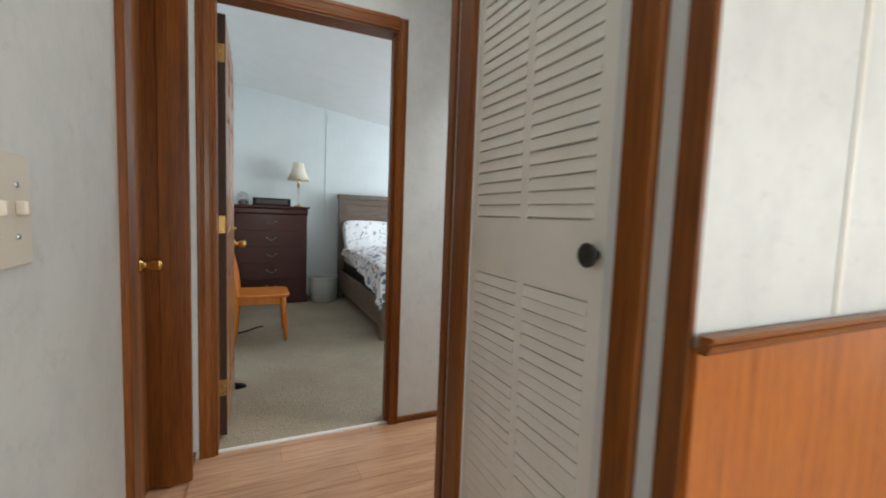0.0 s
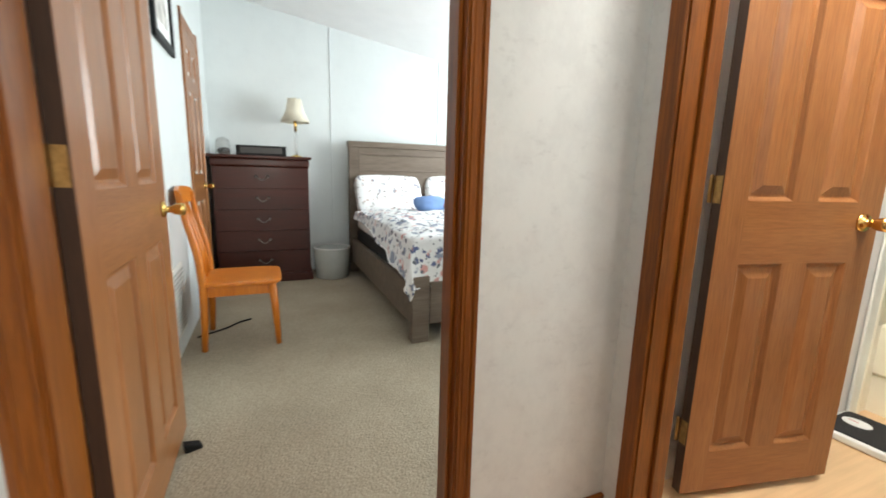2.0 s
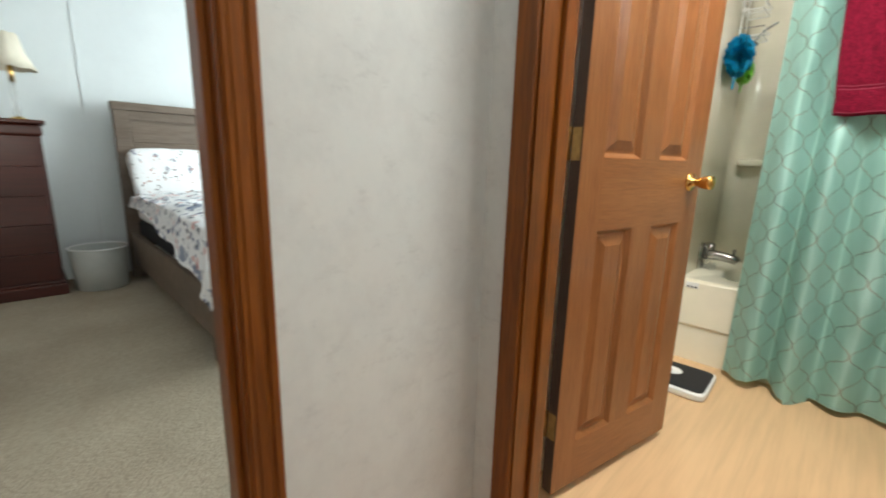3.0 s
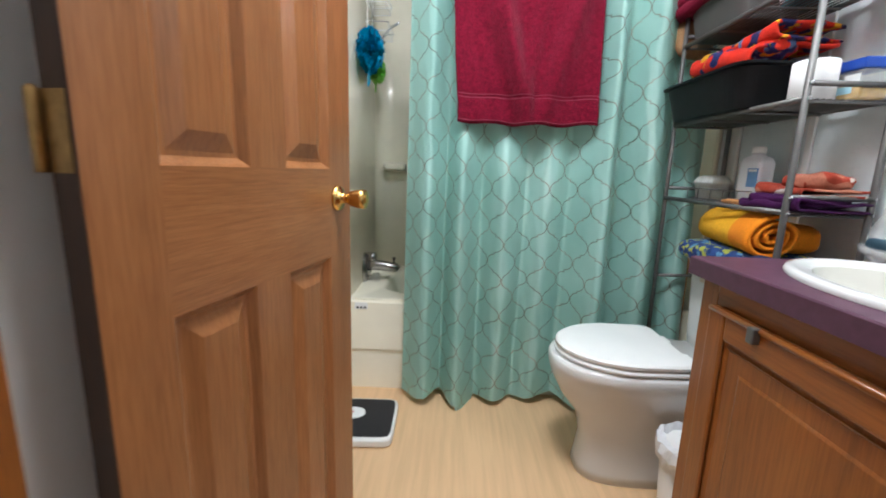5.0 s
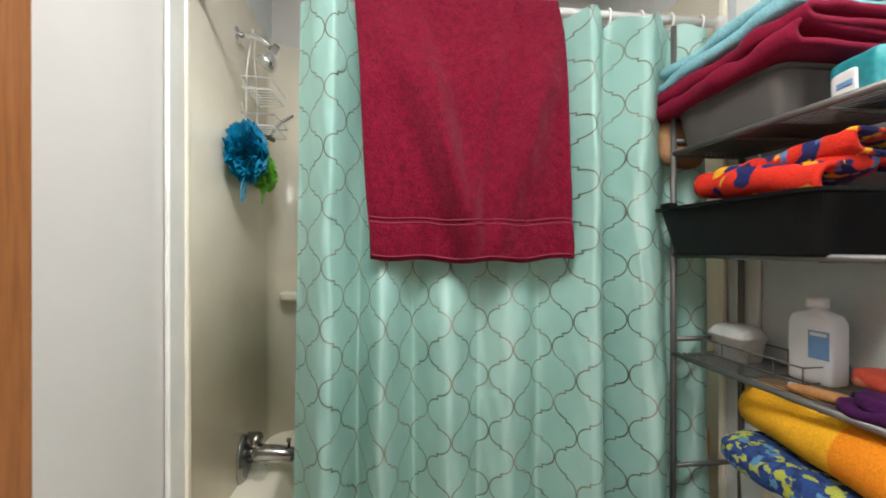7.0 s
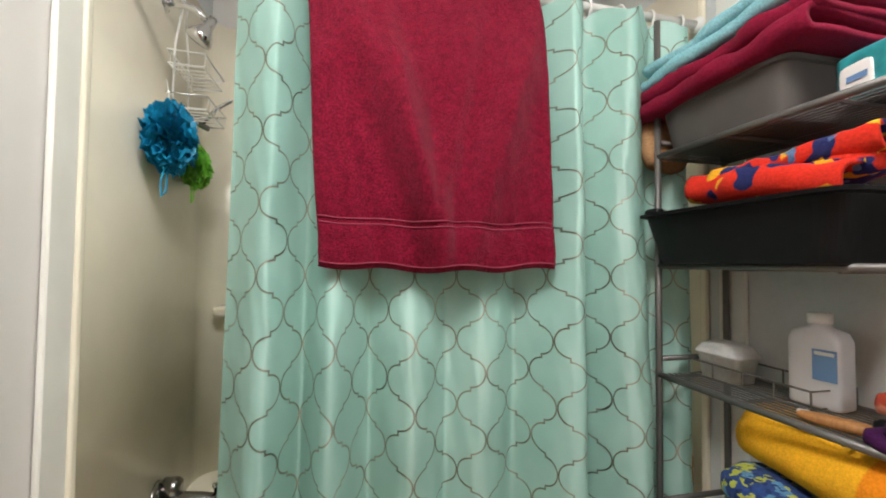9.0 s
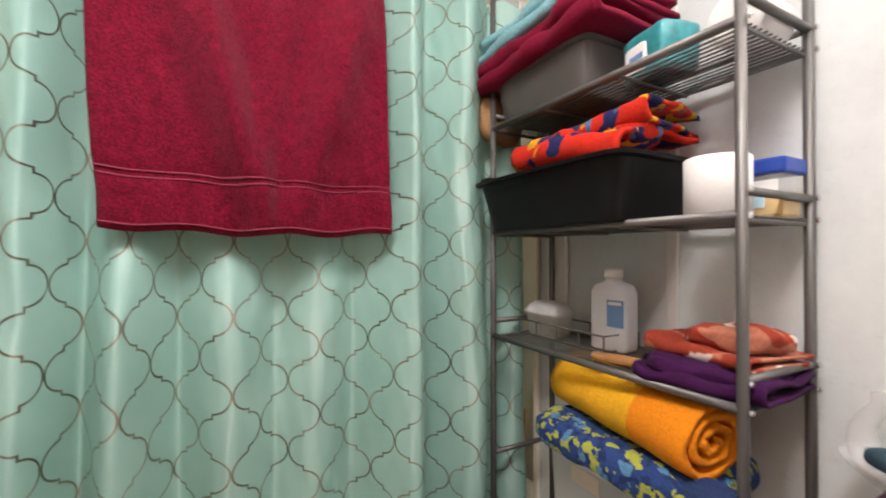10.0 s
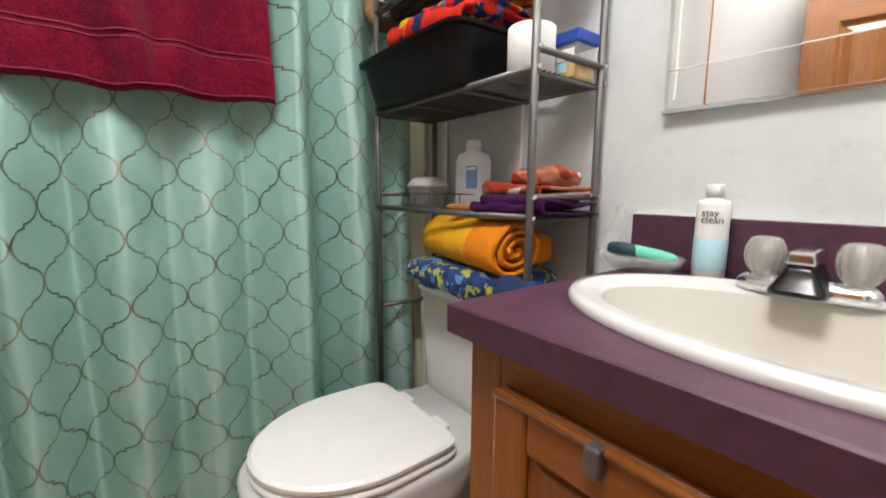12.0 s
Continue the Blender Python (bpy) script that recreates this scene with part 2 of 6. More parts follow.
for nm, a in (("south", (7.1, 7.2, -2.2, -0.6, 0, 2.8)), ("north", (7.1, 7.2, 1.0, 2.592, 0, 2.8)), ("low", (7.1, 7.2, -0.6, 1.0, 0, 0.85)), ("high", (7.1, 7.2, -0.6, 1.0, 1.95, 2.8))):
    struct("wall_living_east_" + nm, box(*a), WALL, "white living room window wall")
struct("wall_side_room", box(1.0, 1.1, -2.2, 8.3, 0, 2.8), WALL, "white wall of the side room")
struct("wall_side_room_end", box(1.0, 2.5, 4.6, 4.7, 0, 2.8), WALL, "white wall of the side room")
struct("ceiling_flat", box(1.0, 7.2, -2.3, 4.4, 2.45, 2.55), CEIL, "white flat ceiling")
bm = box(2.5, 6.7, 4.42, 8.3, 2.70, 2.80)
for v in bm.verts:
    v.co.z -= 0.15 * (v.co.x - 2.6)
struct("ceiling_bedroom", bm, CEIL, "white sloping bedroom ceiling")

# ---- more materials ----
KNOB_GLASS = plain("fluted_acrylic", (0.86, 0.87, 0.80), 0.1, vary=0.02, Transmission_Weight=0.7, IOR=1.35)
# Off-white bowl, set darker than the rim to carry its depth shading.
SINK_BOWL = plain("sink_bone_depth_shade", (0.60, 0.59, 0.53), 0.12, vary=0.02)
GLASS = plain("clear_acrylic", (0.95, 0.96, 0.95), 0.08, vary=0.01, Transmission_Weight=0.88, IOR=1.2)
SWAN_GLASS = plain("pressed_clear_glass", (0.86, 0.88, 0.87), 0.06, vary=0.05, scale=40, Alpha=0.24, IOR=1.5)
FROST = plain("frosted_plastic", (0.82, 0.83, 0.87), 0.35, vary=0.02, Transmission_Weight=0.12)
CLOUDY = plain("cloudy_clear_plastic", (0.90, 0.91, 0.89), 0.3, vary=0.1, scale=60, grain=0.5, grain_scale=70, Transmission_Weight=0.35, IOR=1.15)
MIRROR = plain("mirror_silver", (0.93, 0.94, 0.94), 0.015, 1.0, vary=0.004)
WHITE_PLASTIC = plain("white_plastic", (0.82, 0.82, 0.80), 0.3, vary=0.02)
ALMOND = plain("almond_plastic", (0.72, 0.68, 0.58), 0.35, vary=0.03)
BLACK_PLASTIC = plain("black_plastic", (0.007, 0.007, 0.0075), 0.42, vary=0.2, scale=20, Specular_IOR_Level=0.16)
BLACK_MAT = plain("black_rubber_mat", (0.014, 0.014, 0.016), 0.7, vary=0.2, grain=0.8, grain_scale=300)
GREY_PLASTIC = plain("grey_plastic", (0.085, 0.078, 0.074), 0.55, vary=0.08, Specular_IOR_Level=0.3)
VANITY = wood("vanity_oak", (0.20, 0.060, 0.008), (0.335, 0.110, 0.018), 0.32, "z", 18, 0.15, 0.3)
VANITY_H = wood("vanity_oak_rail", (0.20, 0.060, 0.008), (0.335, 0.110, 0.018), 0.32, "x", 18, 0.15, 0.3)
DARK_PEWTER = plain("dark_pewter", (0.05, 0.047, 0.043), 0.5, 0.5, vary=0.2, scale=60)
NICKEL = plain("brushed_nickel", (0.30, 0.30, 0.29), 0.35, 1.0)
BAMBOO = wood("bamboo_handle", (0.32, 0.14, 0.045), (0.50, 0.25, 0.09), 0.5, "z", 20)
BLACK_TEXT = plain("black_print", (0.02, 0.02, 0.02), 0.5)
PALE_BLUE = plain("pale_blue_label", (0.50, 0.76, 0.84), 0.4, vary=0.03)
LABEL_BLUE = plain("blue_label", (0.16, 0.30, 0.55), 0.4, vary=0.1)
TAN_LABEL = plain("tan_label", (0.62, 0.52, 0.40), 0.5)
PAPER = plain("paper_white", (0.84, 0.84, 0.83), 0.9, vary=0.02, grain=0.5, grain_scale=120)
SHADE = plain("lamp_shade_cream", (0.78, 0.72, 0.58), 0.8, vary=0.05, Transmission_Weight=0.0)
TISSUE_BAG = plain("thin_white_bag", (0.72, 0.74, 0.76), 0.35, vary=0.08, scale=30)
ZINC = plain("pale_metal_bin", (0.40, 0.41, 0.385), 0.5, vary=0.08)


def add_value(nt, a, b):
    n = nt.nodes.new("ShaderNodeMath")
    nt.links.new(a, n.inputs[0])
    n.inputs[1].default_value = b
    return n.outputs[0]


def terry(name, c, c2=None, rough=0.95, scale=9.0, amount=0.35, patch=0.13, nap_dark=0.72, band=None, sheen=0.02, tint=(1, 1, 1)):
    """Towelling: a fine nap with soft darker and lighter patches; a second colour comes in as a print."""
    def build(nt, b):
        v = coords(nt)
        nap = noise_tex(nt, v, 210, 4, 0.75)
        base = ramp(nt, noise_tex(nt, v, scale, 5, 0.6), [(0.3, tuple(x * (1 - patch) for x in c)), (0.7, tuple(min(1, x * (1 + patch)) for x in c))])
        col = base
        if band:
            sep = nt.nodes.new("ShaderNodeSeparateXYZ")
            nt.links.new(v, sep.inputs[0])
            col = mix(nt, col, band, ramp(nt, add_value(nt, sep.outputs[0], 0.07), [(0.0, (1, 1, 1)), (0.004, (0, 0, 0))]))
        if c2:
            for k, (cc, sc, lo) in enumerate(c2):
                n = noise_tex(nt, coords(nt, (1, 1, 1), (0.7 * k, 1.1 * k, 0.3)), sc, 2, 0.4)
                m = ramp(nt, n, [(lo, (0, 0, 0)), (lo + 0.02, (1, 1, 1))])
                col = mix(nt, col, cc, m)
        col = mix(nt, col, ramp(nt, nap, [(0.36, (nap_dark, nap_dark, nap_dark)), (0.62, (1.08, 1.08, 1.08))]), 1.0, "MULTIPLY")
        nt.links.new(col, b.inputs["Base Color"])
        b.inputs["Roughness"].default_value = rough
        b.inputs["Sheen Weight"].default_value = sheen
        b.inputs["Sheen Roughness"].default_value = 0.45
        b.inputs["Sheen Tint"].default_value = (*tint, 1)
        b.inputs["Specular IOR Level"].default_value = 0.12
        bump(nt, b, nap, amount, 0.004)
    return mat(name, build)


CRIMSON = terry("crimson_terry", (0.200, 0.006, 0.026), scale=55.0, amount=1.0, patch=0.24, nap_dark=0.5, sheen=0.13, tint=(1.0, 0.42, 0.55))
HEM_RED = plain("crimson_hem", (0.27, 0.03, 0.065), 0.8)
MAROON = terry("maroon_terry", (0.20, 0.008, 0.032))
AQUA_TOWEL = terry("aqua_terry", (0.24, 0.50, 0.56))
TAN_TOWEL = terry("tan_terry", (0.40, 0.23, 0.115))
YELLOW = terry("yellow_terry", (0.84, 0.42, 0.02), [((0.82, 0.30, 0.015), 4.0, 0.60)], nap_dark=0.84, band=(0.80, 0.25, 0.012))
BEACH_RED = terry("red_print_terry", (0.60, 0.030, 0.016), [((0.02, 0.025, 0.10), 15.0, 0.585), ((0.72, 0.36, 0.02), 19.0, 0.61)], nap_dark=0.75)
BEACH_MIX = terry("mixed_print_terry", (0.58, 0.030, 0.016), [((0.02, 0.025, 0.10), 19.0, 0.50), ((0.70, 0.36, 0.02), 24.0, 0.57), ((0.10, 0.16, 0.30), 30.0, 0.63)], nap_dark=0.75)
BEACH_BLUE = terry("blue_print_terry", (0.028, 0.06, 0.19), [((0.40, 0.43, 0.07), 42.0, 0.53), ((0.10, 0.24, 0.40), 30.0, 0.60), ((0.02, 0.04, 0.13), 60.0, 0.56)], nap_dark=0.75)
NAVY = terry("navy_terry", (0.025, 0.045, 0.12))
PLUM = terry("plum_cloth", (0.045, 0.008, 0.052))
PEACH = terry("peach_cloth", (0.45, 0.165, 0.105), [((0.30, 0.045, 0.025), 16.0, 0.46), ((0.66, 0.58, 0.52), 19.0, 0.60)], nap_dark=0.85)
BLUE_PUFF = plain("blue_nylon_mesh", (0.005, 0.27, 0.48), 0.55, vary=0.3, scale=60)
GREEN_PUFF = plain("green_nylon_mesh", (0.30, 0.74, 0.10), 0.55, vary=0.2, scale=60)


def curtain_material():
    """Satin with a thin ogee lattice printed on the cloth's own (u, v) metres."""
    def build(nt, b):
        uv = nt.nodes.new("ShaderNodeUVMap")
        uv.uv_map = "cloth"
        sep = nt.nodes.new("ShaderNodeSeparateXYZ")
        nt.links.new(uv.outputs[0], sep.inputs[0])
        u, v = sep.outputs[0], sep.outputs[1]

        def op(kind, a, c=None, d=None):
            n = nt.nodes.new("ShaderNodeMath")
            n.operation = kind
            for sock, val in zip(n.inputs, (a, c, d)):
                if val is None:
                    continue
                if isinstance(val, (int, float)):
                    sock.default_value = val
                else:
                    nt.links.new(val, sock)
            return n.outputs[0]

        wide, tall, jog, gap = 0.0760, 0.07675, 0.0090, 0.0018
        col, row = op("DIVIDE", u, wide), op("DIVIDE", v, tall)
        i, j = op("FLOOR", col), op("FLOOR", row)
        a, b2 = op("SUBTRACT", col, i), op("SUBTRACT", row, j)

        def flip(x, when):
            return op("ADD", x, op("MULTIPLY", when, op("SUBTRACT", 1.0, op("MULTIPLY", x, 2.0))))

        odd = op("FLOORED_MODULO", op("ADD", i, j), 2.0)
        a = flip(a, odd)
        half = op("GREATER_THAN", a, 0.5)
        a, b2 = op("MULTIPLY", flip(a, half), wide), op("MULTIPLY", flip(b2, half), tall)
        # a quarter bulge from the touching point to the jog, mirrored through the cell's middle
        cx = 0.53 * wide
        rx, top = cx - gap, (tall - jog) / 2
        ry = top / math.sqrt(1 - ((cx - wide / 2) / rx) ** 2)
        p, q = op("DIVIDE", op("SUBTRACT", a, cx), rx), op("DIVIDE", b2, ry)
        rad = op("SQRT", op("ADD", op("MULTIPLY", p, p), op("MULTIPLY", q, q)))
        px, qy = op("DIVIDE", p, rx), op("DIVIDE", q, ry)
        grad = op("SQRT", op("ADD", op("MULTIPLY", px, px), op("MULTIPLY", qy, qy)))
        d = op("DIVIDE", op("MULTIPLY", op("ABSOLUTE", op("SUBTRACT", rad, 1.0)), rad), op("MAXIMUM", grad, 0.001))
        step = op("MAXIMUM", op("SUBTRACT", wide / 2, a), op("SUBTRACT", op("ABSOLUTE", op("SUBTRACT", b2, tall / 2)), jog / 2))
        d = op("MINIMUM", d, op("MAXIMUM", step, 0.0))
        line = nt.nodes.new("ShaderNodeMapRange")
        nt.links.new(d, line.inputs["Value"])
        line.inputs["From Min"].default_value, line.inputs["From Max"].default_value = 0.0013, 0.0024
        line.inputs["To Min"].default_value, line.inputs["To Max"].default_value = 1.0, 0.0
        vec = coords(nt)
        cloth = ramp(nt, noise_tex(nt, vec, 5, 3), [(0.3, (0.30, 0.53, 0.475)), (0.7, (0.37, 0.605, 0.545))])
        foil = ramp(nt, noise_tex(nt, vec, 11, 3), [(0.40, (0.16, 0.125, 0.085)), (0.7, (0.40, 0.33, 0.25))])
        nt.links.new(mix(nt, cloth, foil, line.outputs["Result"]), b.inputs["Base Color"])
        nt.links.new(op("MULTIPLY", line.outputs["Result"], 0.8), b.inputs["Metallic"])
        b.inputs["Roughness"].default_value = 0.46
        b.inputs["Specular IOR Level"].default_value = 1.0
        b.inputs["Anisotropic"].default_value = 0.97
        b.inputs["Anisotropic Rotation"].default_value = 0.25
        tangent = nt.nodes.new("ShaderNodeTangent")
        tangent.direction_type, tangent.uv_map = "UV_MAP", "cloth"
        nt.links.new(tangent.outputs[0], b.inputs["Tangent"])
        weave = noise_tex(nt, coords(nt, (300, 300, 900)), 1.0, 2)
        bump(nt, b, weave, 0.12, 0.0008)
        thin = nt.nodes.new("ShaderNodeBsdfTranslucent")
        thin.inputs["Color"].default_value = (0.42, 0.66, 0.58, 1)
        both = nt.nodes.new("ShaderNodeMixShader")
        both.inputs[0].default_value = 0.19
        nt.links.new(b.outputs[0], both.inputs[1])
        nt.links.new(thin.outputs[0], both.inputs[2])
        nt.links.new(both.outputs[0], nt.nodes["Material Output"].inputs["Surface"])
    return mat("aqua_satin_lattice", build)


def floral_material(name, tints, scale, size):
    """White cotton printed with scattered sprigs."""
    def build(nt, b):
        v = coords(nt)
        warp = node(nt, "ShaderNodeTexNoise", Scale=30.0, Detail=2.0)
        nt.links.new(v, warp.inputs["Vector"])
        add = nt.nodes.new("ShaderNodeVectorMath")
        add.operation = "MULTIPLY_ADD"
        nt.links.new(warp.outputs["Color"], add.inputs[0])
        add.inputs[1].default_value = (0.05, 0.05, 0.05)
        nt.links.new(v, add.inputs[2])
        col = None
        for k, (c, sc, sz) in enumerate(tints):
            vo = nt.nodes.new("ShaderNodeTexVoronoi")
            vo.inputs["Scale"].default_value = sc * scale
            mp = nt.nodes.new("ShaderNodeMapping")
            mp.inputs["Location"].default_value = (3.1 * k, 1.7 * k, 0.9 * k)
            mp.inputs["Scale"].default_value = (1.0, 0.55 if k % 2 else 1.7, 1.0)
            nt.links.new(add.outputs[0], mp.inputs["Vector"])
            nt.links.new(mp.outputs[0], vo.inputs["Vector"])
            m = ramp(nt, vo.outputs["Distance"], [(sz * size, (1, 1, 1)), (sz * size + 0.03, (0, 0, 0))])
            patch = ramp(nt, noise_tex(nt, v, 5.5 + k, 2), [(0.46, (0, 0, 0)), (0.5, (1, 1, 1))])
            col = mix(nt, col or (0.80, 0.80, 0.80), c, mix(nt, m, patch, 1.0, "MULTIPLY"))
        nt.links.new(col, b.inputs["Base Color"])
        b.inputs["Roughness"].default_value = 0.9
        bump(nt, b, noise_tex(nt, v, 14, 4), 0.35, 0.01)
    return mat(name, build)


CURTAIN = curtain_material()
DUVET = floral_material("floral_duvet", [((0.09, 0.11, 0.22), 16.0, 0.31), ((0.26, 0.29, 0.37), 12.0, 0.33), ((0.62, 0.33, 0.31), 10.0, 0.26), ((0.10, 0.11, 0.14), 24.0, 0.30)], 1.0, 1.0)
PILLOW = floral_material("sprig_pillowcase", [((0.14, 0.10, 0.08), 17.0, 0.22), ((0.30, 0.30, 0.34), 14.0, 0.22), ((0.42, 0.20, 0.14), 19.0, 0.17)], 1.0, 1.0)
BLUE_COTTON = plain("blue_cotton", (0.16, 0.27, 0.52), 0.9, grain=0.4, grain_scale=90)
RED_COTTON = plain("red_cotton", (0.35, 0.03, 0.05), 0.9)
BLACK_CLOTH = plain("black_cloth", (0.015, 0.015, 0.016), 0.9)

# ---- trim and doors ----


def molding(bm, a, b, wide, out, width=0.062, thick=0.016, flat=False):
    """A stepped colonial casing from a to b, width along wide, face along out."""
    a, b, wide, out = Vector(a), Vector(b), Vector(wide), Vector(out)
    prof = [(0, 0), (0, 0.8), (0.05, 1.0), (0.95, 1.0), (1.0, 0.8), (1.0, 0)] if flat else [(0, 0), (0, 0.55), (0.06, 0.72), (0.12, 0.66), (0.2, 0.66), (0.26, 0.8), (0.55, 0.9), (0.62, 0.74), (0.7, 0.74), (0.76, 1.0), (0.94, 1.0), (1.0, 0.88), (1.0, 0)]
    r0 = [bm.verts.new(a + wide * (p * width) + out * (q * thick)) for p, q in prof]
    r1 = [bm.verts.new(b + wide * (p * width) + out * (q * thick)) for p, q in prof]
    n = len(prof)
    for i in range(n):
        j = (i + 1) % n
        bm.faces.new((r0[i], r0[j], r1[j], r1[i]))
    bm.faces.new(list(reversed(r0)))
    bm.faces.new(r1)
    bmesh.ops.recalc_face_normals(bm, faces=bm.faces)


def trim(name, a, b, wide, out, width=0.062, thick=0.016, material=None, label="reddish oak-stained door casing", flat=False):
    bm = bmesh.new()
    molding(bm, a, b, wide, out, width, thick, flat)
    return struct(name, bm, material or TRIM, label)


def add_panel(bm, x0, x1, z0, z1, y, side):
    """A raised panel seen on the face at y; side +1 or -1 is the way that the face looks."""
    rings = []
    for inset, deep in ((0, 0.0), (0.004, 0.003), (0.013, 0.0125), (0.020, 0.013), (0.046, 0.0025), (0.048, 0.002)):
        yy = y - side * deep
        rings.append([bm.verts.new(p) for p in ((x0 + inset, yy, z0 + inset), (x1 - inset, yy, z0 + inset), (x1 - inset, yy, z1 - inset), (x0 + inset, yy, z1 - inset))])
    for r, s in zip(rings, rings[1:]):
        for i in range(4):
            j = (i + 1) % 4
            bm.faces.new((r[i], r[j], s[j], s[i]))
    bm.faces.new(rings[-1])


def knob_parts(door, x, z, y_face, side, name="door_knob"):
    """Brass rosette, neck and tulip knob that stands out from a door's face."""
    m = Matrix.Translation((x, y_face, z)) @ Matrix.Rotation(radians(-90 * side), 4, "X")
    k = part(name, lathe([(0.0295, 0), (0.0295, 0.004), (0.024, 0.009), (0.0125, 0.012), (0.0115, 0.026), (0.017, 0.033), (0.0205, 0.045), (0.0225, 0.060), (0.0215, 0.068), (0.016, 0.070)], 28, m), BRASS, door, "polished brass tulip knob", True)
    part("keyhole", lathe([(0.0105, 0.0695), (0.0105, 0.0725), (0.006, 0.0735)], 16, m), BRASS, k)


def six_panel_door(name, m, width, label, hinge_z, knob_side=1, gap=0.012, knob=True, back_knob=True, side=0.108, mid=0.054, lock=0.925):
    """A moulded six-panel door; x runs from the hinge, the leaf fills y 0 to 0.035, its fronts look along -y and +y."""
    d = thing(name, m, label, "door")
    cols = [(side, width / 2 - mid), (width / 2 + mid, width - side - 0.006)]
    rows = [(0.18, 0.825), (1.02, 1.63), (1.73, 1.93)]
    bm = bmesh.new()
    xs = [0, cols[0][0], cols[0][1], cols[1][0], cols[1][1], width]
    zs = [gap] + [z for r in rows for z in r] + [2.035]
    for x0, x1 in zip(xs, xs[1:]):
        for z0, z1 in zip(zs, zs[1:]):
            hole = any(abs(x0 - c[0]) < 1e-6 for c in cols) and any(abs(z0 - r[0]) < 1e-6 for r in rows)
            for y, flip in ((0.0, False), (0.035, True)):
                if not hole:
                    q = [bm.verts.new(p) for p in ((x0, y, z0), (x1, y, z0), (x1, y, z1), (x0, y, z1))]
                    f = bm.faces.new(q if not flip else list(reversed(q)))
                    if x0 > 0.01 and x1 < width - 0.01 and not any(r[0] - 1e-6 < z0 and z1 < r[1] + 1e-6 for r in rows):
                        f.material_index = 1
    for q in (((0, 0, gap), (0, 0, 2.035), (0, 0.035, 2.035), (0, 0.035, gap)), ((width, 0, gap), (width, 0.035, gap), (width, 0.035, 2.035), (width, 0, 2.035)),
              ((0, 0, gap), (0, 0.035, gap), (width, 0.035, gap), (width, 0, gap)), ((0, 0, 2.035), (width, 0, 2.035), (width, 0.035, 2.035), (0, 0.035, 2.035))):
        bm.faces.new([bm.verts.new(p) for p in q])
    bmesh.ops.remove_doubles(bm, verts=bm.verts, dist=1e-5)
    part("leaf", bm, DOOR, d).data.materials.append(DOOR_H)
    for c in cols:
        for r in rows:
            bm = bmesh.new()
            add_panel(bm, c[0], c[1], r[0], r[1], 0.0, -1)
            add_panel(bm, c[0], c[1], r[0], r[1], 0.035, 1)
            bmesh.ops.recalc_face_normals(bm, faces=bm.faces)
            part("panel", bm, DOOR, d)
    if knob:
        knob_parts(d, width - 0.062, lock, 0.0, -1)
    if back_knob:
        knob_parts(d, width - 0.062, lock, 0.035, 1)
    part("latch_plate", box(width, width + 0.0015, 0.005, 0.03, 0.895, 0.955), BRASS, d)
    part("hinge_edge", box(-0.0012, 0.0, 0.0006, 0.0344, gap, 2.035), EDGE_SHADE, d, "dark brown edge with hinge-gap shade in its colour")
    for z in hinge_z:
        h = part("hinge", lathe([(0.0065, 0), (0.0065, 0.082), (0.003, 0.086)], 12, Matrix.Translation((-0.006, 0.04 if knob_side > 0 else -0.004, z - 0.04))), HINGE_BRASS, d, "tarnished brass hinge", True)
        part("hinge_leaf", box(-0.0022, -0.0004, 0.004, 0.034, z - 0.04, z + 0.042), HINGE_BRASS, h)
    return d


def jamb(name, x0, x1, y0, y1, z1, along, label):
    """A wooden door lining: two sides and a head, with stops."""
    ob = thing(name, Matrix(), label, "door frame", kind="structure")
    t = 0.018
    if along == "x":
        for a, b in ((x0, x0 + t), (x1 - t, x1)):
            part("side_jamb", box(a, b, y0, y1, 0, z1), TRIM, ob)
        part("head_jamb", box(x0 + t, x1 - t, y0, y1, z1 - t, z1), TRIM_H, ob)
        ym = (y0 + y1) / 2
        part("door_stop", box(x1 - t - 0.011, x1 - t, ym - 0.03, ym, 0, z1 - t, 0.002), TRIM, ob)
    else:
        for a, b in ((y0, y0 + t), (y1 - t, y1)):
            part("side_jamb", box(x0, x1, a, b, 0, z1), TRIM, ob)
        part("head_jamb", box(x0, x1, y0 + t, y1 - t, z1 - t, z1), TRIM_H, ob)
        xm = (x0 + x1) / 2
        part("door_stop", box(xm, xm + 0.035, y1 - t - 0.011, y1 - t, 0, z1 - t, 0.002), TRIM, ob)
    return ob


Z, X, Y = Vector((0, 0, 1)), Vector((1, 0, 0)), Vector((0, 1, 0))
# bedroom doorway
jamb("door_frame_bedroom", 2.757, 3.610, YB - 0.004, 4.424, 2.088, "x", "oak-stained lining of the bedroom doorway")
trim("trim_bedroom_left", (2.765, YB, 0), (2.765, YB, 2.14), -X, -Y, 0.066)
trim("trim_bedroom_right", (3.597, YB, 0), (3.597, YB, 2.14), X, -Y, 0.047)
trim("trim_bedroom_head", (2.765, YB, 2.078), (3.597, YB, 2.078), Z, -Y, 0.066, material=TRIM_H)
trim("trim_bedroom_inner", (3.597, 4.42, 0), (3.597, 4.42, 2.14), X, Y, 0.066)
# hall side door
jamb("door_frame_side", 2.50, XL + 0.004, 3.325, 4.165, 2.088, "y", "oak-stained lining of the hall door")
trim("trim_side_near", (XL, 3.338, 0), (XL, 3.338, 2.14), -Y, X, 0.060, flat=True)
trim("trim_side_far", (XL, 4.152, 0), (XL, 4.152, 2.14), Y, X, 0.030, flat=True)
trim("trim_side_head", (XL, 3.338, 2.078), (XL, 4.152, 2.078), Z, X, 0.066, material=TRIM_H)
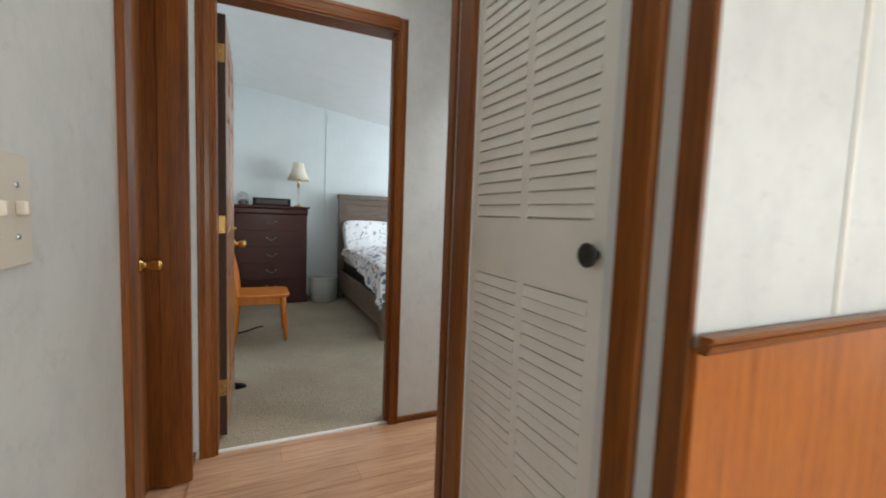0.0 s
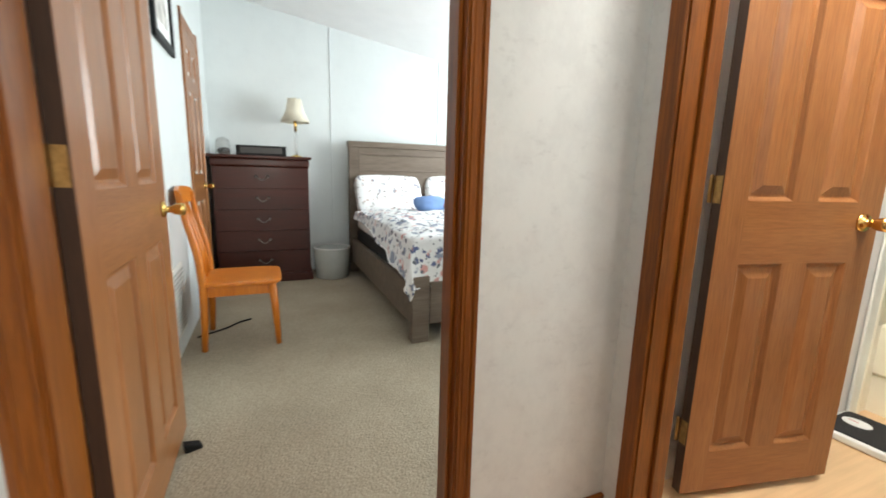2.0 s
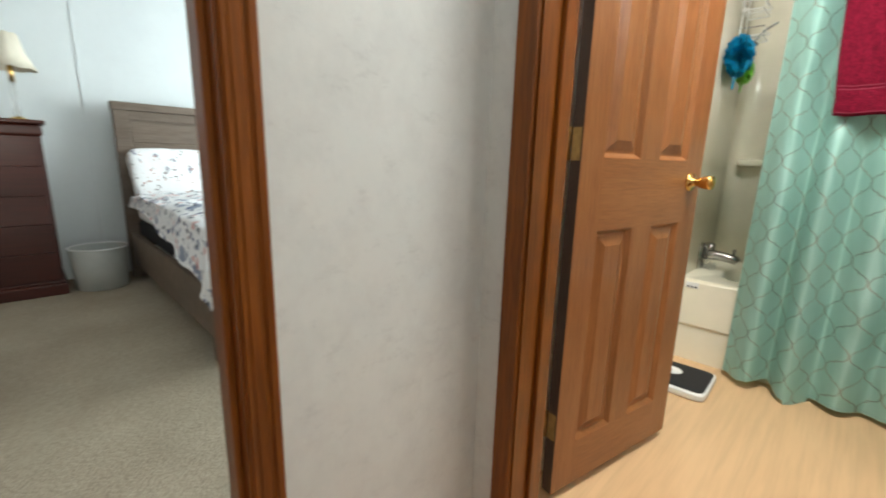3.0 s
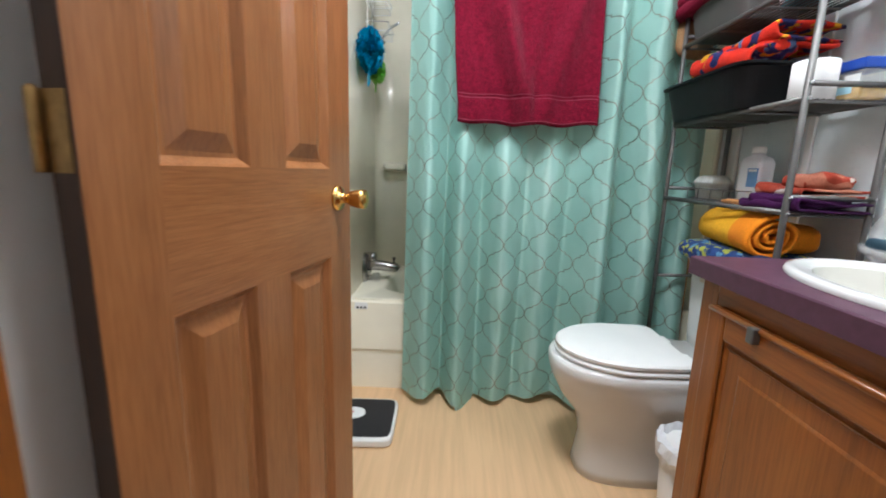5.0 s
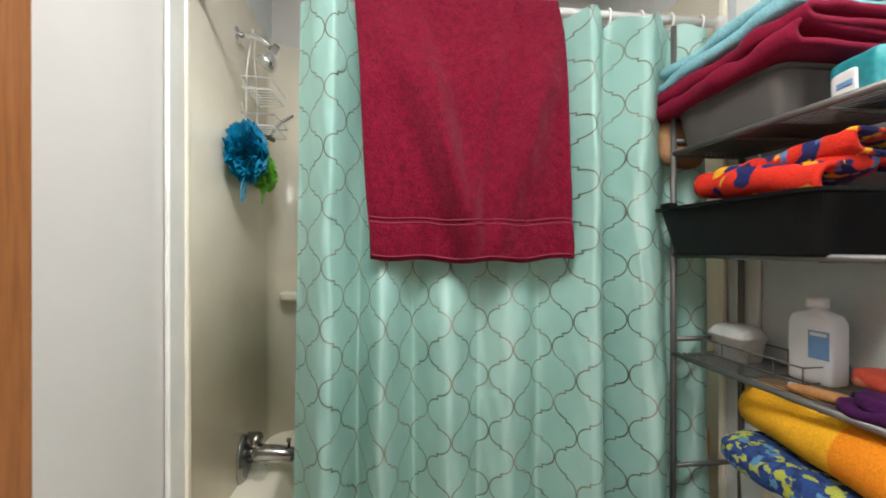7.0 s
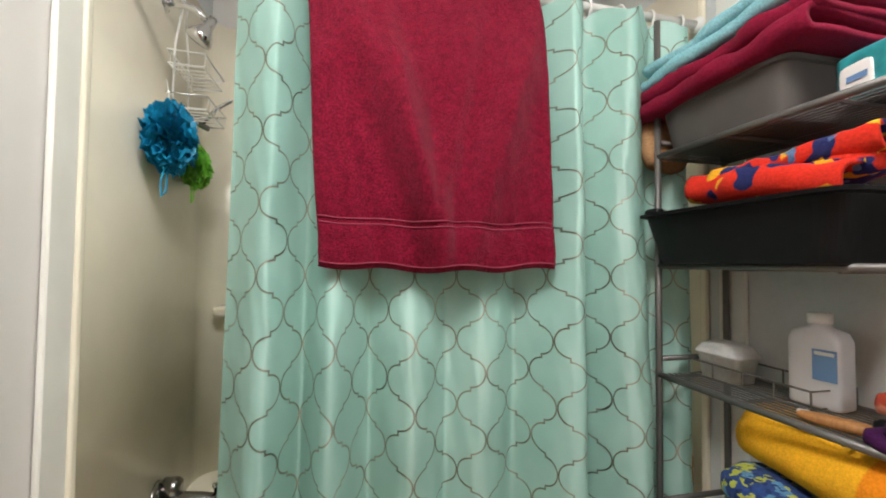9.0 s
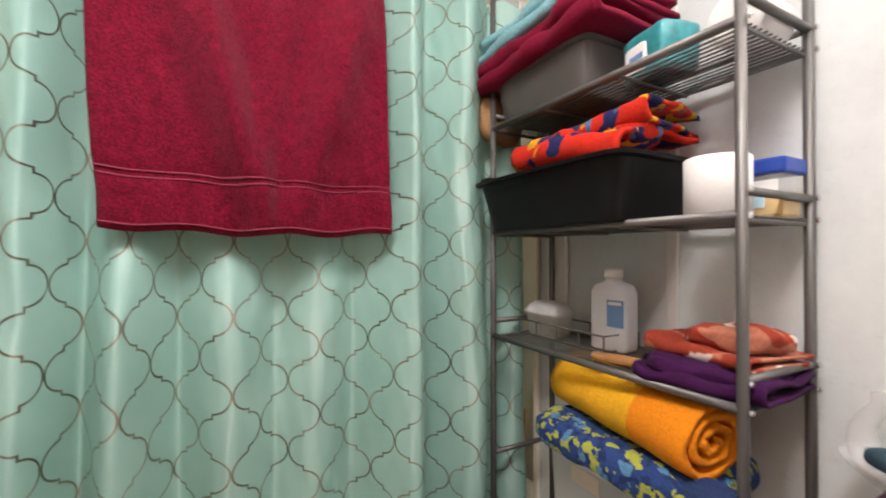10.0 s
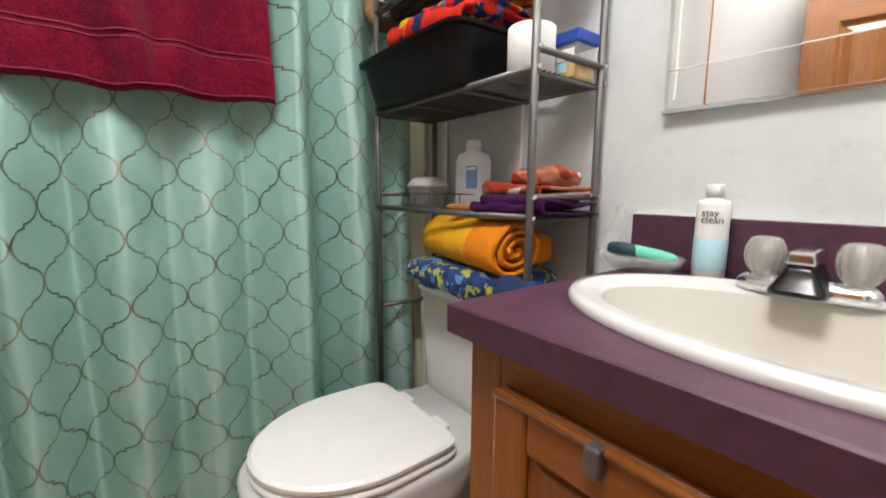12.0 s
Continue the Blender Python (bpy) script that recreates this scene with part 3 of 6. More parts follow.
# bathroom doorway
jamb("door_frame_bath", XB - 0.004, 4.279, 3.467, 4.213, 2.088, "y", "oak-stained lining of the bathroom doorway")
trim("trim_bath_far", (XB, 4.200, 0), (XB, 4.200, 2.14), Y, -X, 0.050, flat=True)
trim("trim_bath_near", (XB, 3.480, 0), (XB, 3.480, 2.14), -Y, -X, 0.036)
trim("trim_bath_head", (XB, 3.480, 2.078), (XB, 4.200, 2.078), Z, -X, 0.066, material=TRIM_H)
# closet opening and its outer corners
trim("trim_closet_corner_far", (XC + 0.004, YC1, 0), (XC + 0.004, YC1, 2.45), -Y, -X, 0.044, 0.010, flat=True)
trim("trim_closet_corner_side", (XC + 0.004, YC1, 0), (XC + 0.004, YC1, 2.45), X, Y, 0.05, 0.010, flat=True)
trim("trim_closet_far", (XC + 0.004, 3.274, 0), (XC + 0.004, 3.274, 2.14), Y, -X, 0.090, flat=True)
trim("trim_closet_near", (XC + 0.004, 2.733, 0), (XC + 0.004, 2.733, 2.14), -Y, -X, 0.062, flat=True)
trim("trim_closet_head", (XC + 0.004, 2.733, 2.078), (XC + 0.004, 3.274, 2.078), Z, -X, 0.066, material=TRIM_H)
trim("trim_corner_near", (XC + 0.004, YC0, 0), (XC + 0.004, YC0, 2.45), Y, -X, 0.042, 0.010, flat=True)
struct("wall_closet_far_strip", box(XC + 0.004, XC + 0.08, 3.274, 3.38, 0, 2.8), WALL, "white strip of hall wall beside the closet")
struct("wall_closet_head", box(XC + 0.004, XC + 0.08, 2.765, 3.274, 2.07, 2.8), WALL, "white wall above the closet")
# baseboards and threshold
bm = bmesh.new()
molding(bm, (3.645, YB, 0.0), (4.15, YB, 0.0), Z, -Y, 0.034, 0.014)
struct("baseboard_alcove", bm, TRIM_H, "narrow oak-stained baseboard")
bm = bmesh.new()
molding(bm, (XL, 4.184, 0.0), (XL, YB, 0.0), Z, X, 0.034, 0.012)
struct("baseboard_left", bm, TRIM_H, "short oak-stained baseboard")
bm = bmesh.new()
molding(bm, (XL, -2.0, 0.0), (XL, 3.276, 0.0), Z, X, 0.034, 0.012)
struct("baseboard_hall", bm, TRIM_H, "oak-stained baseboard")
bm = tube([(2.775, 4.345, 0.0), (3.60, 4.345, 0.0)], 0.011, 10)
struct("threshold_bedroom", bm, WHITE_PLASTIC, "worn pale carpet strip in the doorway")
bm = box(XB + 0.02, XB + 0.05, 3.487, 4.193, -0.006, 0.004, 0.002)
struct("threshold_bath", bm, ZINC, "metal strip between laminate and vinyl floor")

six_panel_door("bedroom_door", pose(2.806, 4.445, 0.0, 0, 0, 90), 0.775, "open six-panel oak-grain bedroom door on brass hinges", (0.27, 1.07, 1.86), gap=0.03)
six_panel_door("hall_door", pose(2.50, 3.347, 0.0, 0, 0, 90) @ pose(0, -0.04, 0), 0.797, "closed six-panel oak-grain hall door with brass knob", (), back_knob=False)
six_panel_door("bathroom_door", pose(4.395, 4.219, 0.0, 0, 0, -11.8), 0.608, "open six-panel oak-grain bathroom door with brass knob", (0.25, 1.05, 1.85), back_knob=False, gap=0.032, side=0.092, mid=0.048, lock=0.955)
stop = thing("door_stop_wedge", pose(2.845, 5.09, 0.004, 0, 0, 20), "black rubber wedge on the carpet at the open door", "door stop")
bm = box(-0.03, 0.03, -0.02, 0.02, 0, 0.035, 0.004, 2)
for v in bm.verts:
    if v.co.x > 0 and v.co.z > 0.02:
        v.co.z -= 0.018
part("wedge", bm, BLACK_PLASTIC, stop)

# louvred closet door
ld = thing("closet_door", pose(3.508, 3.279, 0, 0, 0, -90), "white louvred bifold closet door with a dark round pull", "door")
W = 0.546
zs = [(0.12, 1.0), (1.15, 1.98)]
cols = [(0.036, 0.240), (0.270, 0.474)]
bm = bmesh.new()
add_box(bm, 0, W, -0.006, 0.024, 0.02, zs[0][0], 0.0)
add_box(bm, 0, W, -0.006, 0.024, zs[0][1], zs[1][0], 0.0)
add_box(bm, 0, W, -0.006, 0.024, zs[1][1], 2.06, 0.0)
for z0, z1 in zs:
    for a, b in ((0, cols[0][0]), (cols[0][1], cols[1][0]), (cols[1][1], W)):
        add_box(bm, a, b, -0.006, 0.024, z0, z1)
    add_box(bm, cols[0][0], cols[0][1], 0.004, 0.020, z0, z1)
    add_box(bm, cols[1][0], cols[1][1], 0.004, 0.020, z0, z1)
part("frame", bm, WHITE_PAINT, ld)
for a, b in cols:
    bm = bmesh.new()
    pr = [(0.004, 0.001), (-0.0060, 0.001), (-0.0075, 0.0030), (-0.0045, 0.0274), (0.004, 0.0274)]
    r0 = [bm.verts.new((a, y, z)) for y, z in pr]
    r1 = [bm.verts.new((b, y, z)) for y, z in pr]
    for i in range(5):
        j = (i + 1) % 5
        bm.faces.new((r0[i], r0[j], r1[j], r1[i]))
    bm.faces.new(r0)
    bm.faces.new(r1)
    bmesh.ops.recalc_face_normals(bm, faces=bm.faces)
    slat = mesh_of("slat", bm, WHITE_PAINT)
    for z0, z1 in zs:
        n = int((z1 - z0) / 0.029)
        for i in range(n):
            o = new("slat", slat)
            o.parent = ld
            o.location = (0, random.uniform(-0.0006, 0.0006), z0 + 0.003 + i * (z1 - z0 - 0.004) / n)
            o.rotation_euler = (0, random.uniform(-0.0035, 0.0035), 0)
part("pull", lathe([(0.010, 0), (0.011, 0.012), (0.021, 0.016), (0.023, 0.024), (0.019, 0.028), (0.016, 0.026), (0.006, 0.025)], 28, Matrix.Translation((0.489, -0.006, 1.088)) @ Matrix.Rotation(radians(90), 4, "X")), DARK_PEWTER, ld, "dark pewter round pull", True)

# wainscot and light switch
struct("wainscot", box(XC + 0.004, 7.1, YC0 - 0.008, YC0, 0, 0.975), PANEL, "orange-brown wood-grain wainscot sheet")
trim("chair_rail", (XC - 0.004, YC0 - 0.012, 0.972), (7.1, YC0 - 0.012, 0.972), Z, -Y, 0.026, 0.020, TRIM_H, "oak-stained chair rail")
struct("wall_seam", box(3.868, 3.884, YC0 - 0.004, YC0, 1.0, 2.45, 0.001), WHITE_PAINT, "white panel seam strip")
sw = thing("light_switch", pose(XL, 2.838, 1.137), "almond two-gang light switch plate on the white wall", "switch")
part("plate", box(0, 0.006, -0.058, 0.058, -0.066, 0.066, 0.003, 2), ALMOND, sw)
for y in (-0.023, 0.023):
    t = part("toggle", box(0.005, 0.017, y - 0.005, y + 0.005, -0.005, 0.012, 0.002), ALMOND, sw)
    for z in (-0.03, 0.03):
        part("screw", lathe([(0.0035, 0), (0.003, 0.0015)], 10, Matrix.Translation((0.006, y, z)) @ Matrix.Rotation(radians(90), 4, "Y")), NICKEL, sw)

# ---- soft shapes ----


def soft_box(sx, sy, sz, amp=0.01, seed=0, cuts=9, power=5.0, freq=9.0, sag=0.0):
    """A rounded, slightly crumpled slab standing on z = 0."""
    bm = bmesh.new()
    bmesh.ops.create_cube(bm, size=2)
    bmesh.ops.subdivide_edges(bm, edges=bm.edges[:], cuts=cuts, use_grid_fill=True)
    off = Vector((seed * 3.7, seed * 1.9, seed * 5.3))
    for v in bm.verts:
        p = v.co
        k = (abs(p.x) ** power + abs(p.y) ** power + abs(p.z) ** power) ** (1 / power)
        p = p / max(k, 1e-6) * max(abs(p.x), abs(p.y), abs(p.z))
        q = Vector((p.x * sx / 2, p.y * sy / 2, p.z * sz / 2))
        n = noise.noise_vector(q * freq + off) + 0.5 * noise.noise_vector(q * freq * 2.7 + off)
        q += n * amp
        q.z -= sag * (p.x * p.x)
        v.co = q + Vector((0, 0, sz / 2))
    return bm


def spiral_roll(length, r, turns=3.2, thick=0.008, seed=0, flat=0.8):
    """A rolled towel: a spiral sheet with thickness, its axis along x."""
    bm = bmesh.new()
    n = int(turns * 22)
    nx = 14
    grid = []
    for k in range(2):
        rows = []
        for i in range(n + 1):
            a = 2 * math.pi * i / 22
            rad = r * (0.18 + 0.82 * i / n) - k * thick
            row = []
            for j in range(nx + 1):
                x = -length / 2 + length * j / nx
                w = 1 + 0.06 * noise.noise(Vector((x * 14, a, seed)))
                row.append(bm.verts.new((x + 0.006 * noise.noise(Vector((a * 2, seed, j))) * (j in (0, nx)), rad * w * math.cos(a), rad * w * math.sin(a) * flat)))
            rows.append(row)
        grid.append(rows)
    for k in range(2):
        for i in range(n):
            for j in range(nx):
                g = grid[k]
                bm.faces.new((g[i][j], g[i + 1][j], g[i + 1][j + 1], g[i][j + 1]))
    for i in range(n):
        for j in (0, nx):
            bm.faces.new((grid[0][i][j], grid[0][i + 1][j], grid[1][i + 1][j], grid[1][i][j]))
    for i in (0, n):
        for j in range(nx):
            bm.faces.new((grid[0][i][j], grid[0][i][j + 1], grid[1][i][j + 1], grid[1][i][j]))
    bmesh.ops.recalc_face_normals(bm, faces=bm.faces)
    return bm


def fold_sheet(sx, sy, h, amp=0.008, seed=0, thick=0.008, nx=30, lean=0.0):
    """A towel folded once, its round fold along +y, its two open layers at the back; it lies on z = 0."""
    bm = bmesh.new()
    r = (h - thick) / 2
    mids = []
    for i in range(9):
        mids.append((-sy / 2 + (sy - r) * i / 8, thick / 2, (0.0, -1.0)))
    for i in range(1, 8):
        a = -math.pi / 2 + math.pi * i / 8
        mids.append((sy / 2 - r + r * math.cos(a), thick / 2 + r + r * math.sin(a), (math.cos(a), math.sin(a))))
    for i in range(9):
        mids.append((sy / 2 - r - (sy - r) * i / 8, thick / 2 + 2 * r, (0.0, 1.0)))
    off = Vector((seed * 2.3, seed * 4.1, seed * 1.7))
    rows = []
    for j in range(nx + 1):
        x = -sx / 2 + sx * j / nx
        outer, inner = [], []
        for y, z, (ny, nz) in mids:
            n = noise.noise_vector(Vector((x * 13, y * 9, z * 9)) + off) * amp + noise.noise_vector(Vector((x * 34, y * 20, z * 20)) + off) * amp * 0.35
            up = z / h
            for group, s in ((outer, 1), (inner, -1)):
                group.append(bm.verts.new((x + n.x * 0.6, y + s * ny * thick / 2 + n.y, max(0.0005, z + s * nz * thick / 2 + n.z * (0.25 + up)) + lean * x)))
        rows.append((outer, inner))
    m = len(mids)
    for (o0, i0), (o1, i1) in zip(rows, rows[1:]):
        for k in range(m - 1):
            bm.faces.new((o0[k], o0[k + 1], o1[k + 1], o1[k]))
            bm.faces.new((i0[k], i1[k], i1[k + 1], i0[k + 1]))
        for k in (0, m - 1):
            bm.faces.new((o0[k], o1[k], i1[k], i0[k]))
    for o, i in (rows[0], rows[-1]):
        for k in range(m - 1):
            bm.faces.new((o[k], o[k + 1], i[k + 1], i[k]))
    bmesh.ops.recalc_face_normals(bm, faces=bm.faces)
    return bm


def soft_thing(name, m, label, category, pieces, group=""):
    """A thing of one or more soft pieces: (part name, bmesh, pose, material)."""
    t = thing(name, m, label, category, group)
    for nm, bm, mm, ma in pieces:
        bm.transform(mm)
        part(nm, bm, ma, t, "", True)
    return t

# ---- bathroom: tub and surround ----
tub = thing("bathtub", Matrix(), "cream acrylic bathtub with a stepped apron", "bathtub")
bm = bmesh.new()
x0, x1, y0, y1, zr = 5.775, 6.47, 2.775, 4.306, 0.44


def rounded(cx, cy, hx, hy, z, n=40, p=4.0):
    out = []
    for i in range(n):
        a = 2 * math.pi * i / n
        c, s = math.cos(a), math.sin(a)
        out.append((cx + hx * math.copysign(abs(c) ** (2 / p), c), cy + hy * math.copysign(abs(s) ** (2 / p), s), z))
    return out


cx, cy = (x0 + x1) / 2, (y0 + y1) / 2
loops = [rounded(cx, cy, 0.3475, 0.765, zr, p=60), rounded(cx + 0.01, cy - 0.02, 0.275, 0.665, zr + 0.002, p=5), rounded(cx + 0.01, cy - 0.02, 0.262, 0.65, zr - 0.02, p=5),
         rounded(cx + 0.01, cy - 0.03, 0.23, 0.59, 0.16, p=4), rounded(cx + 0.01, cy - 0.03, 0.17, 0.52, 0.09, p=3)]
rings = [[bm.verts.new(p) for p in lp] for lp in loops]
for a, b in zip(rings, rings[1:]):
    for i in range(40):
        j = (i + 1) % 40
        bm.faces.new((a[i], a[j], b[j], b[i]))
bm.faces.new(rings[-1])
part("basin", bm, CREAM, tub, "", True)
bm = bmesh.new()
prof = [(0.012, zr + 0.001), (0.002, zr - 0.004), (-0.004, zr - 0.014), (0.0, 0.20), (0.012, 0.185), (0.014, 0.0), (0.05, 0.0), (0.05, zr - 0.01)]
r0 = [bm.verts.new((x0 + a, y0, z)) for a, z in prof]
r1 = [bm.verts.new((x0 + a, y1, z)) for a, z in prof]
for i in range(len(prof)):
    j = (i + 1) % len(prof)
    bm.faces.new((r0[i], r0[j], r1[j], r1[i]))
bm.faces.new(r0)
bm.faces.new(r1)
bmesh.ops.recalc_face_normals(bm, faces=bm.faces)
part("apron", bm, CREAM, tub)
st = part("sticker", box(x0 - 0.006, x0 - 0.004, 4.215, 4.275, 0.395, 0.425), WHITE_PLASTIC, tub, "small faded warning sticker")
for i in range(3):
    part("print_bar", box(x0 - 0.0072, x0 - 0.006, 4.222 + i * 0.017, 4.232 + i * 0.017, 0.398, 0.407), BLACK_TEXT, st)
sur = thing("tub_surround", Matrix(), "cream moulded plastic tub surround", "shower wall", kind="structure")
bm = bmesh.new()
plan = [Vector((5.715, 4.300)), Vector((6.05, 4.300)), Vector((6.365, 4.300))]
for cx_, cy_, a0 in ((6.38, 4.21, 90), (6.38, 2.864, 0)):
    plan += [Vector((cx_ + 0.09 * math.cos(radians(a0 - 90 * k / 8)), cy_ + 0.09 * math.sin(radians(a0 - 90 * k / 8)))) for k in range(9)]
plan[12:12] = [Vector((6.47, 4.195)), Vector((6.47, 2.879))]
plan += [Vector((6.365, 2.774)), Vector((6.05, 2.774)), Vector((5.745, 2.774))]
mid_plan = Vector((6.1, 3.537))
cols_in = [[bm.verts.new((p.x, p.y, z)) for z in (zr, 1.30, 2.12)] for p in plan]
cols_out = [[bm.verts.new((p.x + 0.006 * (p.x > 6.06), p.y + (0.0075 if p.y > mid_plan.y else -0.0065), z)) for z in (zr, 1.30, 2.12)] for p in plan]
for grid_cols in (cols_in, cols_out):
    for a, b in zip(grid_cols, grid_cols[1:]):
        for k in range(2):
            bm.faces.new((a[k], b[k], b[k + 1], a[k + 1]))
for k in (0, 2):
    for q in range(len(plan) - 1):
        bm.faces.new((cols_in[q][k], cols_in[q + 1][k], cols_out[q + 1][k], cols_out[q][k]))
bmesh.ops.recalc_face_normals(bm, faces=bm.faces)
moulded = part("moulded_wall", bm, CREAM, sur, "", True)
for p in moulded.data.polygons:
    p.use_smooth = abs(p.normal.z) < 0.5
part("lower_strip", box(5.7225, 5.789, 4.302, 4.3085, 0, zr - 0.004), CREAM, sur)
part("lower_strip", box(5.7575, 5.789, 2.7665, 2.774, 0, zr - 0.004), CREAM, sur)
part("edge_bead", box(5.700, 5.722, 4.294, 4.3085, 0, 2.13, 0.005, 2), CREAM, sur)
part("edge_bead", box(5.735, 5.757, 2.7665, 2.782, 0, 2.13, 0.005, 2), CREAM, sur)
bm = soft_box(0.10, 0.13, 0.045, 0.0, 1, 8, 4)
bm.transform(pose(6.425, 4.19, 1.015))
part("soap_ledge", bm, CREAM, sur, "moulded soap ledge", True)
for nm, y, s in (("wall_trim_faucet", 4.3065, -1), ("wall_trim_toilet", 2.7685, 1)):
    struct(nm, box(5.615, 5.655, min(y, y + s * 0.012), max(y, y + s * 0.012), 0, 2.4, 0.003), WHITE_PAINT, "white wall trim beside the tub")
    struct(nm + "_step", box(5.6555, 5.6985, min(y, y + s * 0.007), max(y, y + s * 0.007), 0, 2.4, 0.002), WHITE_PAINT, "white step of the trim beside the tub")
struct("wall_batten", box(5.292, 5.318, 2.765, 2.773, 0, 2.4, 0.002), WALL_BATH, "white batten over the wallboard seam")
struct("wall_bath_side", box(4.2755, 5.699, 4.3105, 4.3195, 0, 2.44), WALL_BATH, "white bathroom wall behind the open door")
struct("wall_batten_door", box(4.90, 4.925, 4.302, 4.31, 0, 2.4, 0.002), WALL_BATH, "white batten over the wallboard seam")

TUB_NICKEL = plain("satin_nickel", (0.34, 0.33, 0.32), 0.22, 1.0, vary=0.1)
fa = thing("tub_faucet", pose(6.10, 4.300, 0.50) @ Matrix.Scale(1.18, 4), "chrome tub spout and clear knob on an oval plate", "faucet")
part("plate", lathe([(0.062, 0), (0.060, 0.006), (0.045, 0.014), (0.030, 0.018)], 32, Matrix.Rotation(radians(90), 4, "X") @ Matrix.Diagonal((0.85, 1.25, 1, 1))), TUB_NICKEL, fa, "", True)
sp = part("spout", tube([(0.0, -0.01, 0.018), (0.0, -0.05, 0.022), (0.0, -0.10, 0.018), (0.0, -0.142, 0.010), (0.0, -0.150, 0.002)], [0.026, 0.024, 0.022, 0.021, 0.017], 16), TUB_NICKEL, fa, "", True)
part("diverter", lathe([(0.004, 0), (0.004, 0.02), (0.007, 0.022), (0.007, 0.03), (0.003, 0.032)], 12, Matrix.Translation((0, -0.132, 0.028))), TUB_NICKEL, sp, "", True)
part("lever_hub", lathe([(0.026, 0), (0.026, 0.03), (0.020, 0.038)], 20, Matrix.Translation((0.012, -0.012, 0.052)) @ Matrix.Rotation(radians(90), 4, "X")), TUB_NICKEL, fa, "", True)
part("valve_knob", lathe([(0.014, 0), (0.014, 0.02), (0.026, 0.026), (0.028, 0.05), (0.018, 0.056)], 20, Matrix.Translation((0.004, -0.012, -0.045)) @ Matrix.Rotation(radians(90), 4, "X")), GLASS, fa, "clear acrylic knob", True)

sh = thing("shower_fixture", pose(6.05, 4.300, 1.955), "chrome shower head on a bent arm", "shower head")
part("flange", lathe([(0.028, 0), (0.026, 0.006), (0.012, 0.012)], 20, Matrix.Rotation(radians(90), 4, "X")), CHROME, sh, "", True)
part("arm", tube([(0, 0, 0), (0, -0.05, 0.0), (0, -0.085, -0.012), (0, -0.11, -0.04)], 0.010, 10), CHROME, sh, "", True)
part("head", lathe([(0.012, 0.03), (0.014, 0.0), (0.020, -0.012), (0.034, -0.03), (0.036, -0.05), (0.030, -0.054)], 24, pose(0, -0.115, -0.055, 30)), CHROME, sh, "", True)

ca = thing("shower_caddy", pose(6.10, 4.268, 1.60), "white and chrome wire caddy hung on the shower arm", "shower caddy")
part("hanger", tube([(-0.06, 0, 0.05), (-0.05, 0, 0.24), (-0.02, 0, 0.33), (-0.05, -0.02, 0.375), (0.0, -0.01, 0.37), (0.02, 0, 0.33), (0.05, 0, 0.24), (0.06, 0, 0.05)], 0.003, 6), WHITE_PLASTIC, ca, "", True)
for z, d in ((0.20, 0.09), (0.08, 0.10)):
    bk = part("basket_rim", tube([(-0.10, 0, z), (-0.09, -d, z), (0.09, -d, z), (0.10, 0, z)], 0.0028, 6, True), CHROME if z < 0.1 else WHITE_PLASTIC, ca)
    part("basket_floor_rim", tube([(-0.095, 0, z - 0.035), (-0.085, -d * 0.95, z - 0.035), (0.085, -d * 0.95, z - 0.035), (0.095, 0, z - 0.035)], 0.002, 6, True), WHITE_PLASTIC, ca)
    for i in range(7):
        x = -0.08 + i * 0.16 / 6
        part("wire", tube([(x, 0, z), (x, 0, z - 0.035), (x, -d * 0.95, z - 0.035), (x, -d, z)], 0.0015, 5), WHITE_PLASTIC, bk)
rz = thing("razor", pose(6.12, 4.175, 1.675, 10, 20, 60), "chrome razor hooked on the caddy", "razor")
part("handle", tube([(-0.06, 0, 0.01), (0.0, 0, 0.012), (0.06, 0, -0.012)], [0.005, 0.007, 0.005], 8), CHROME, rz, "", True)
part("razor_head", box(0.055, 0.068, -0.022, 0.022, -0.028, -0.012, 0.003), NICKEL, rz)


def puff(name, m, r, material, label, seed):
    """A bath puff: many ruffled mesh leaves round a knot, on a cord."""
    rnd = random.Random(seed)
    t = thing(name, m, label, "bath puff")
    bm = bmesh.new()
    for k in range(130):
        axis = Vector((rnd.gauss(0, 1), rnd.gauss(0, 1), rnd.gauss(0, 1))).normalized()
        side = axis.orthogonal().normalized()
        up = axis.cross(side)
        rr = r * rnd.uniform(0.75, 1.05)
        ph = rnd.uniform(0, 6.28)
        prev = None
        for i in range(15):
            a = -1.7 + 3.4 * i / 14
            wob = 0.16 * math.sin(i * 1.9 + ph)
            d0 = (side * math.cos(a) + up * math.sin(a)) * 0.30 + axis * 0.15
            d1 = (side * math.cos(a) + up * math.sin(a)) * (0.92 + wob * 0.5) + axis * (0.34 + wob)
            cur = (bm.verts.new(d0 * rr), bm.verts.new((d0 + d1) * 0.5 * rr + axis * wob * rr * 0.3), bm.verts.new(d1 * rr * 0.92))
            if prev:
                bm.faces.new((prev[0], cur[0], cur[1], prev[1]))
                bm.faces.new((prev[1], cur[1], cur[2], prev[2]))
            prev = cur
    part("mesh_ball", bm, material, t, "", True)
    part("cord", tube([(0.0, 0.01, r * 0.5), (0.01, 0.02, r * 1.25), (0.0, 0.025, r * 1.5)], 0.002, 6), WHITE_PLASTIC, t)
    part("loop", tube([(-0.2 * r, 0.0, -0.7 * r), (-0.5 * r, 0.0, -1.2 * r), (-0.45 * r, 0.0, -1.55 * r), (-0.2 * r, 0.0, -1.4 * r), (-0.1 * r, 0, -0.8 * r)], 0.004, 6), material, t)
    return t


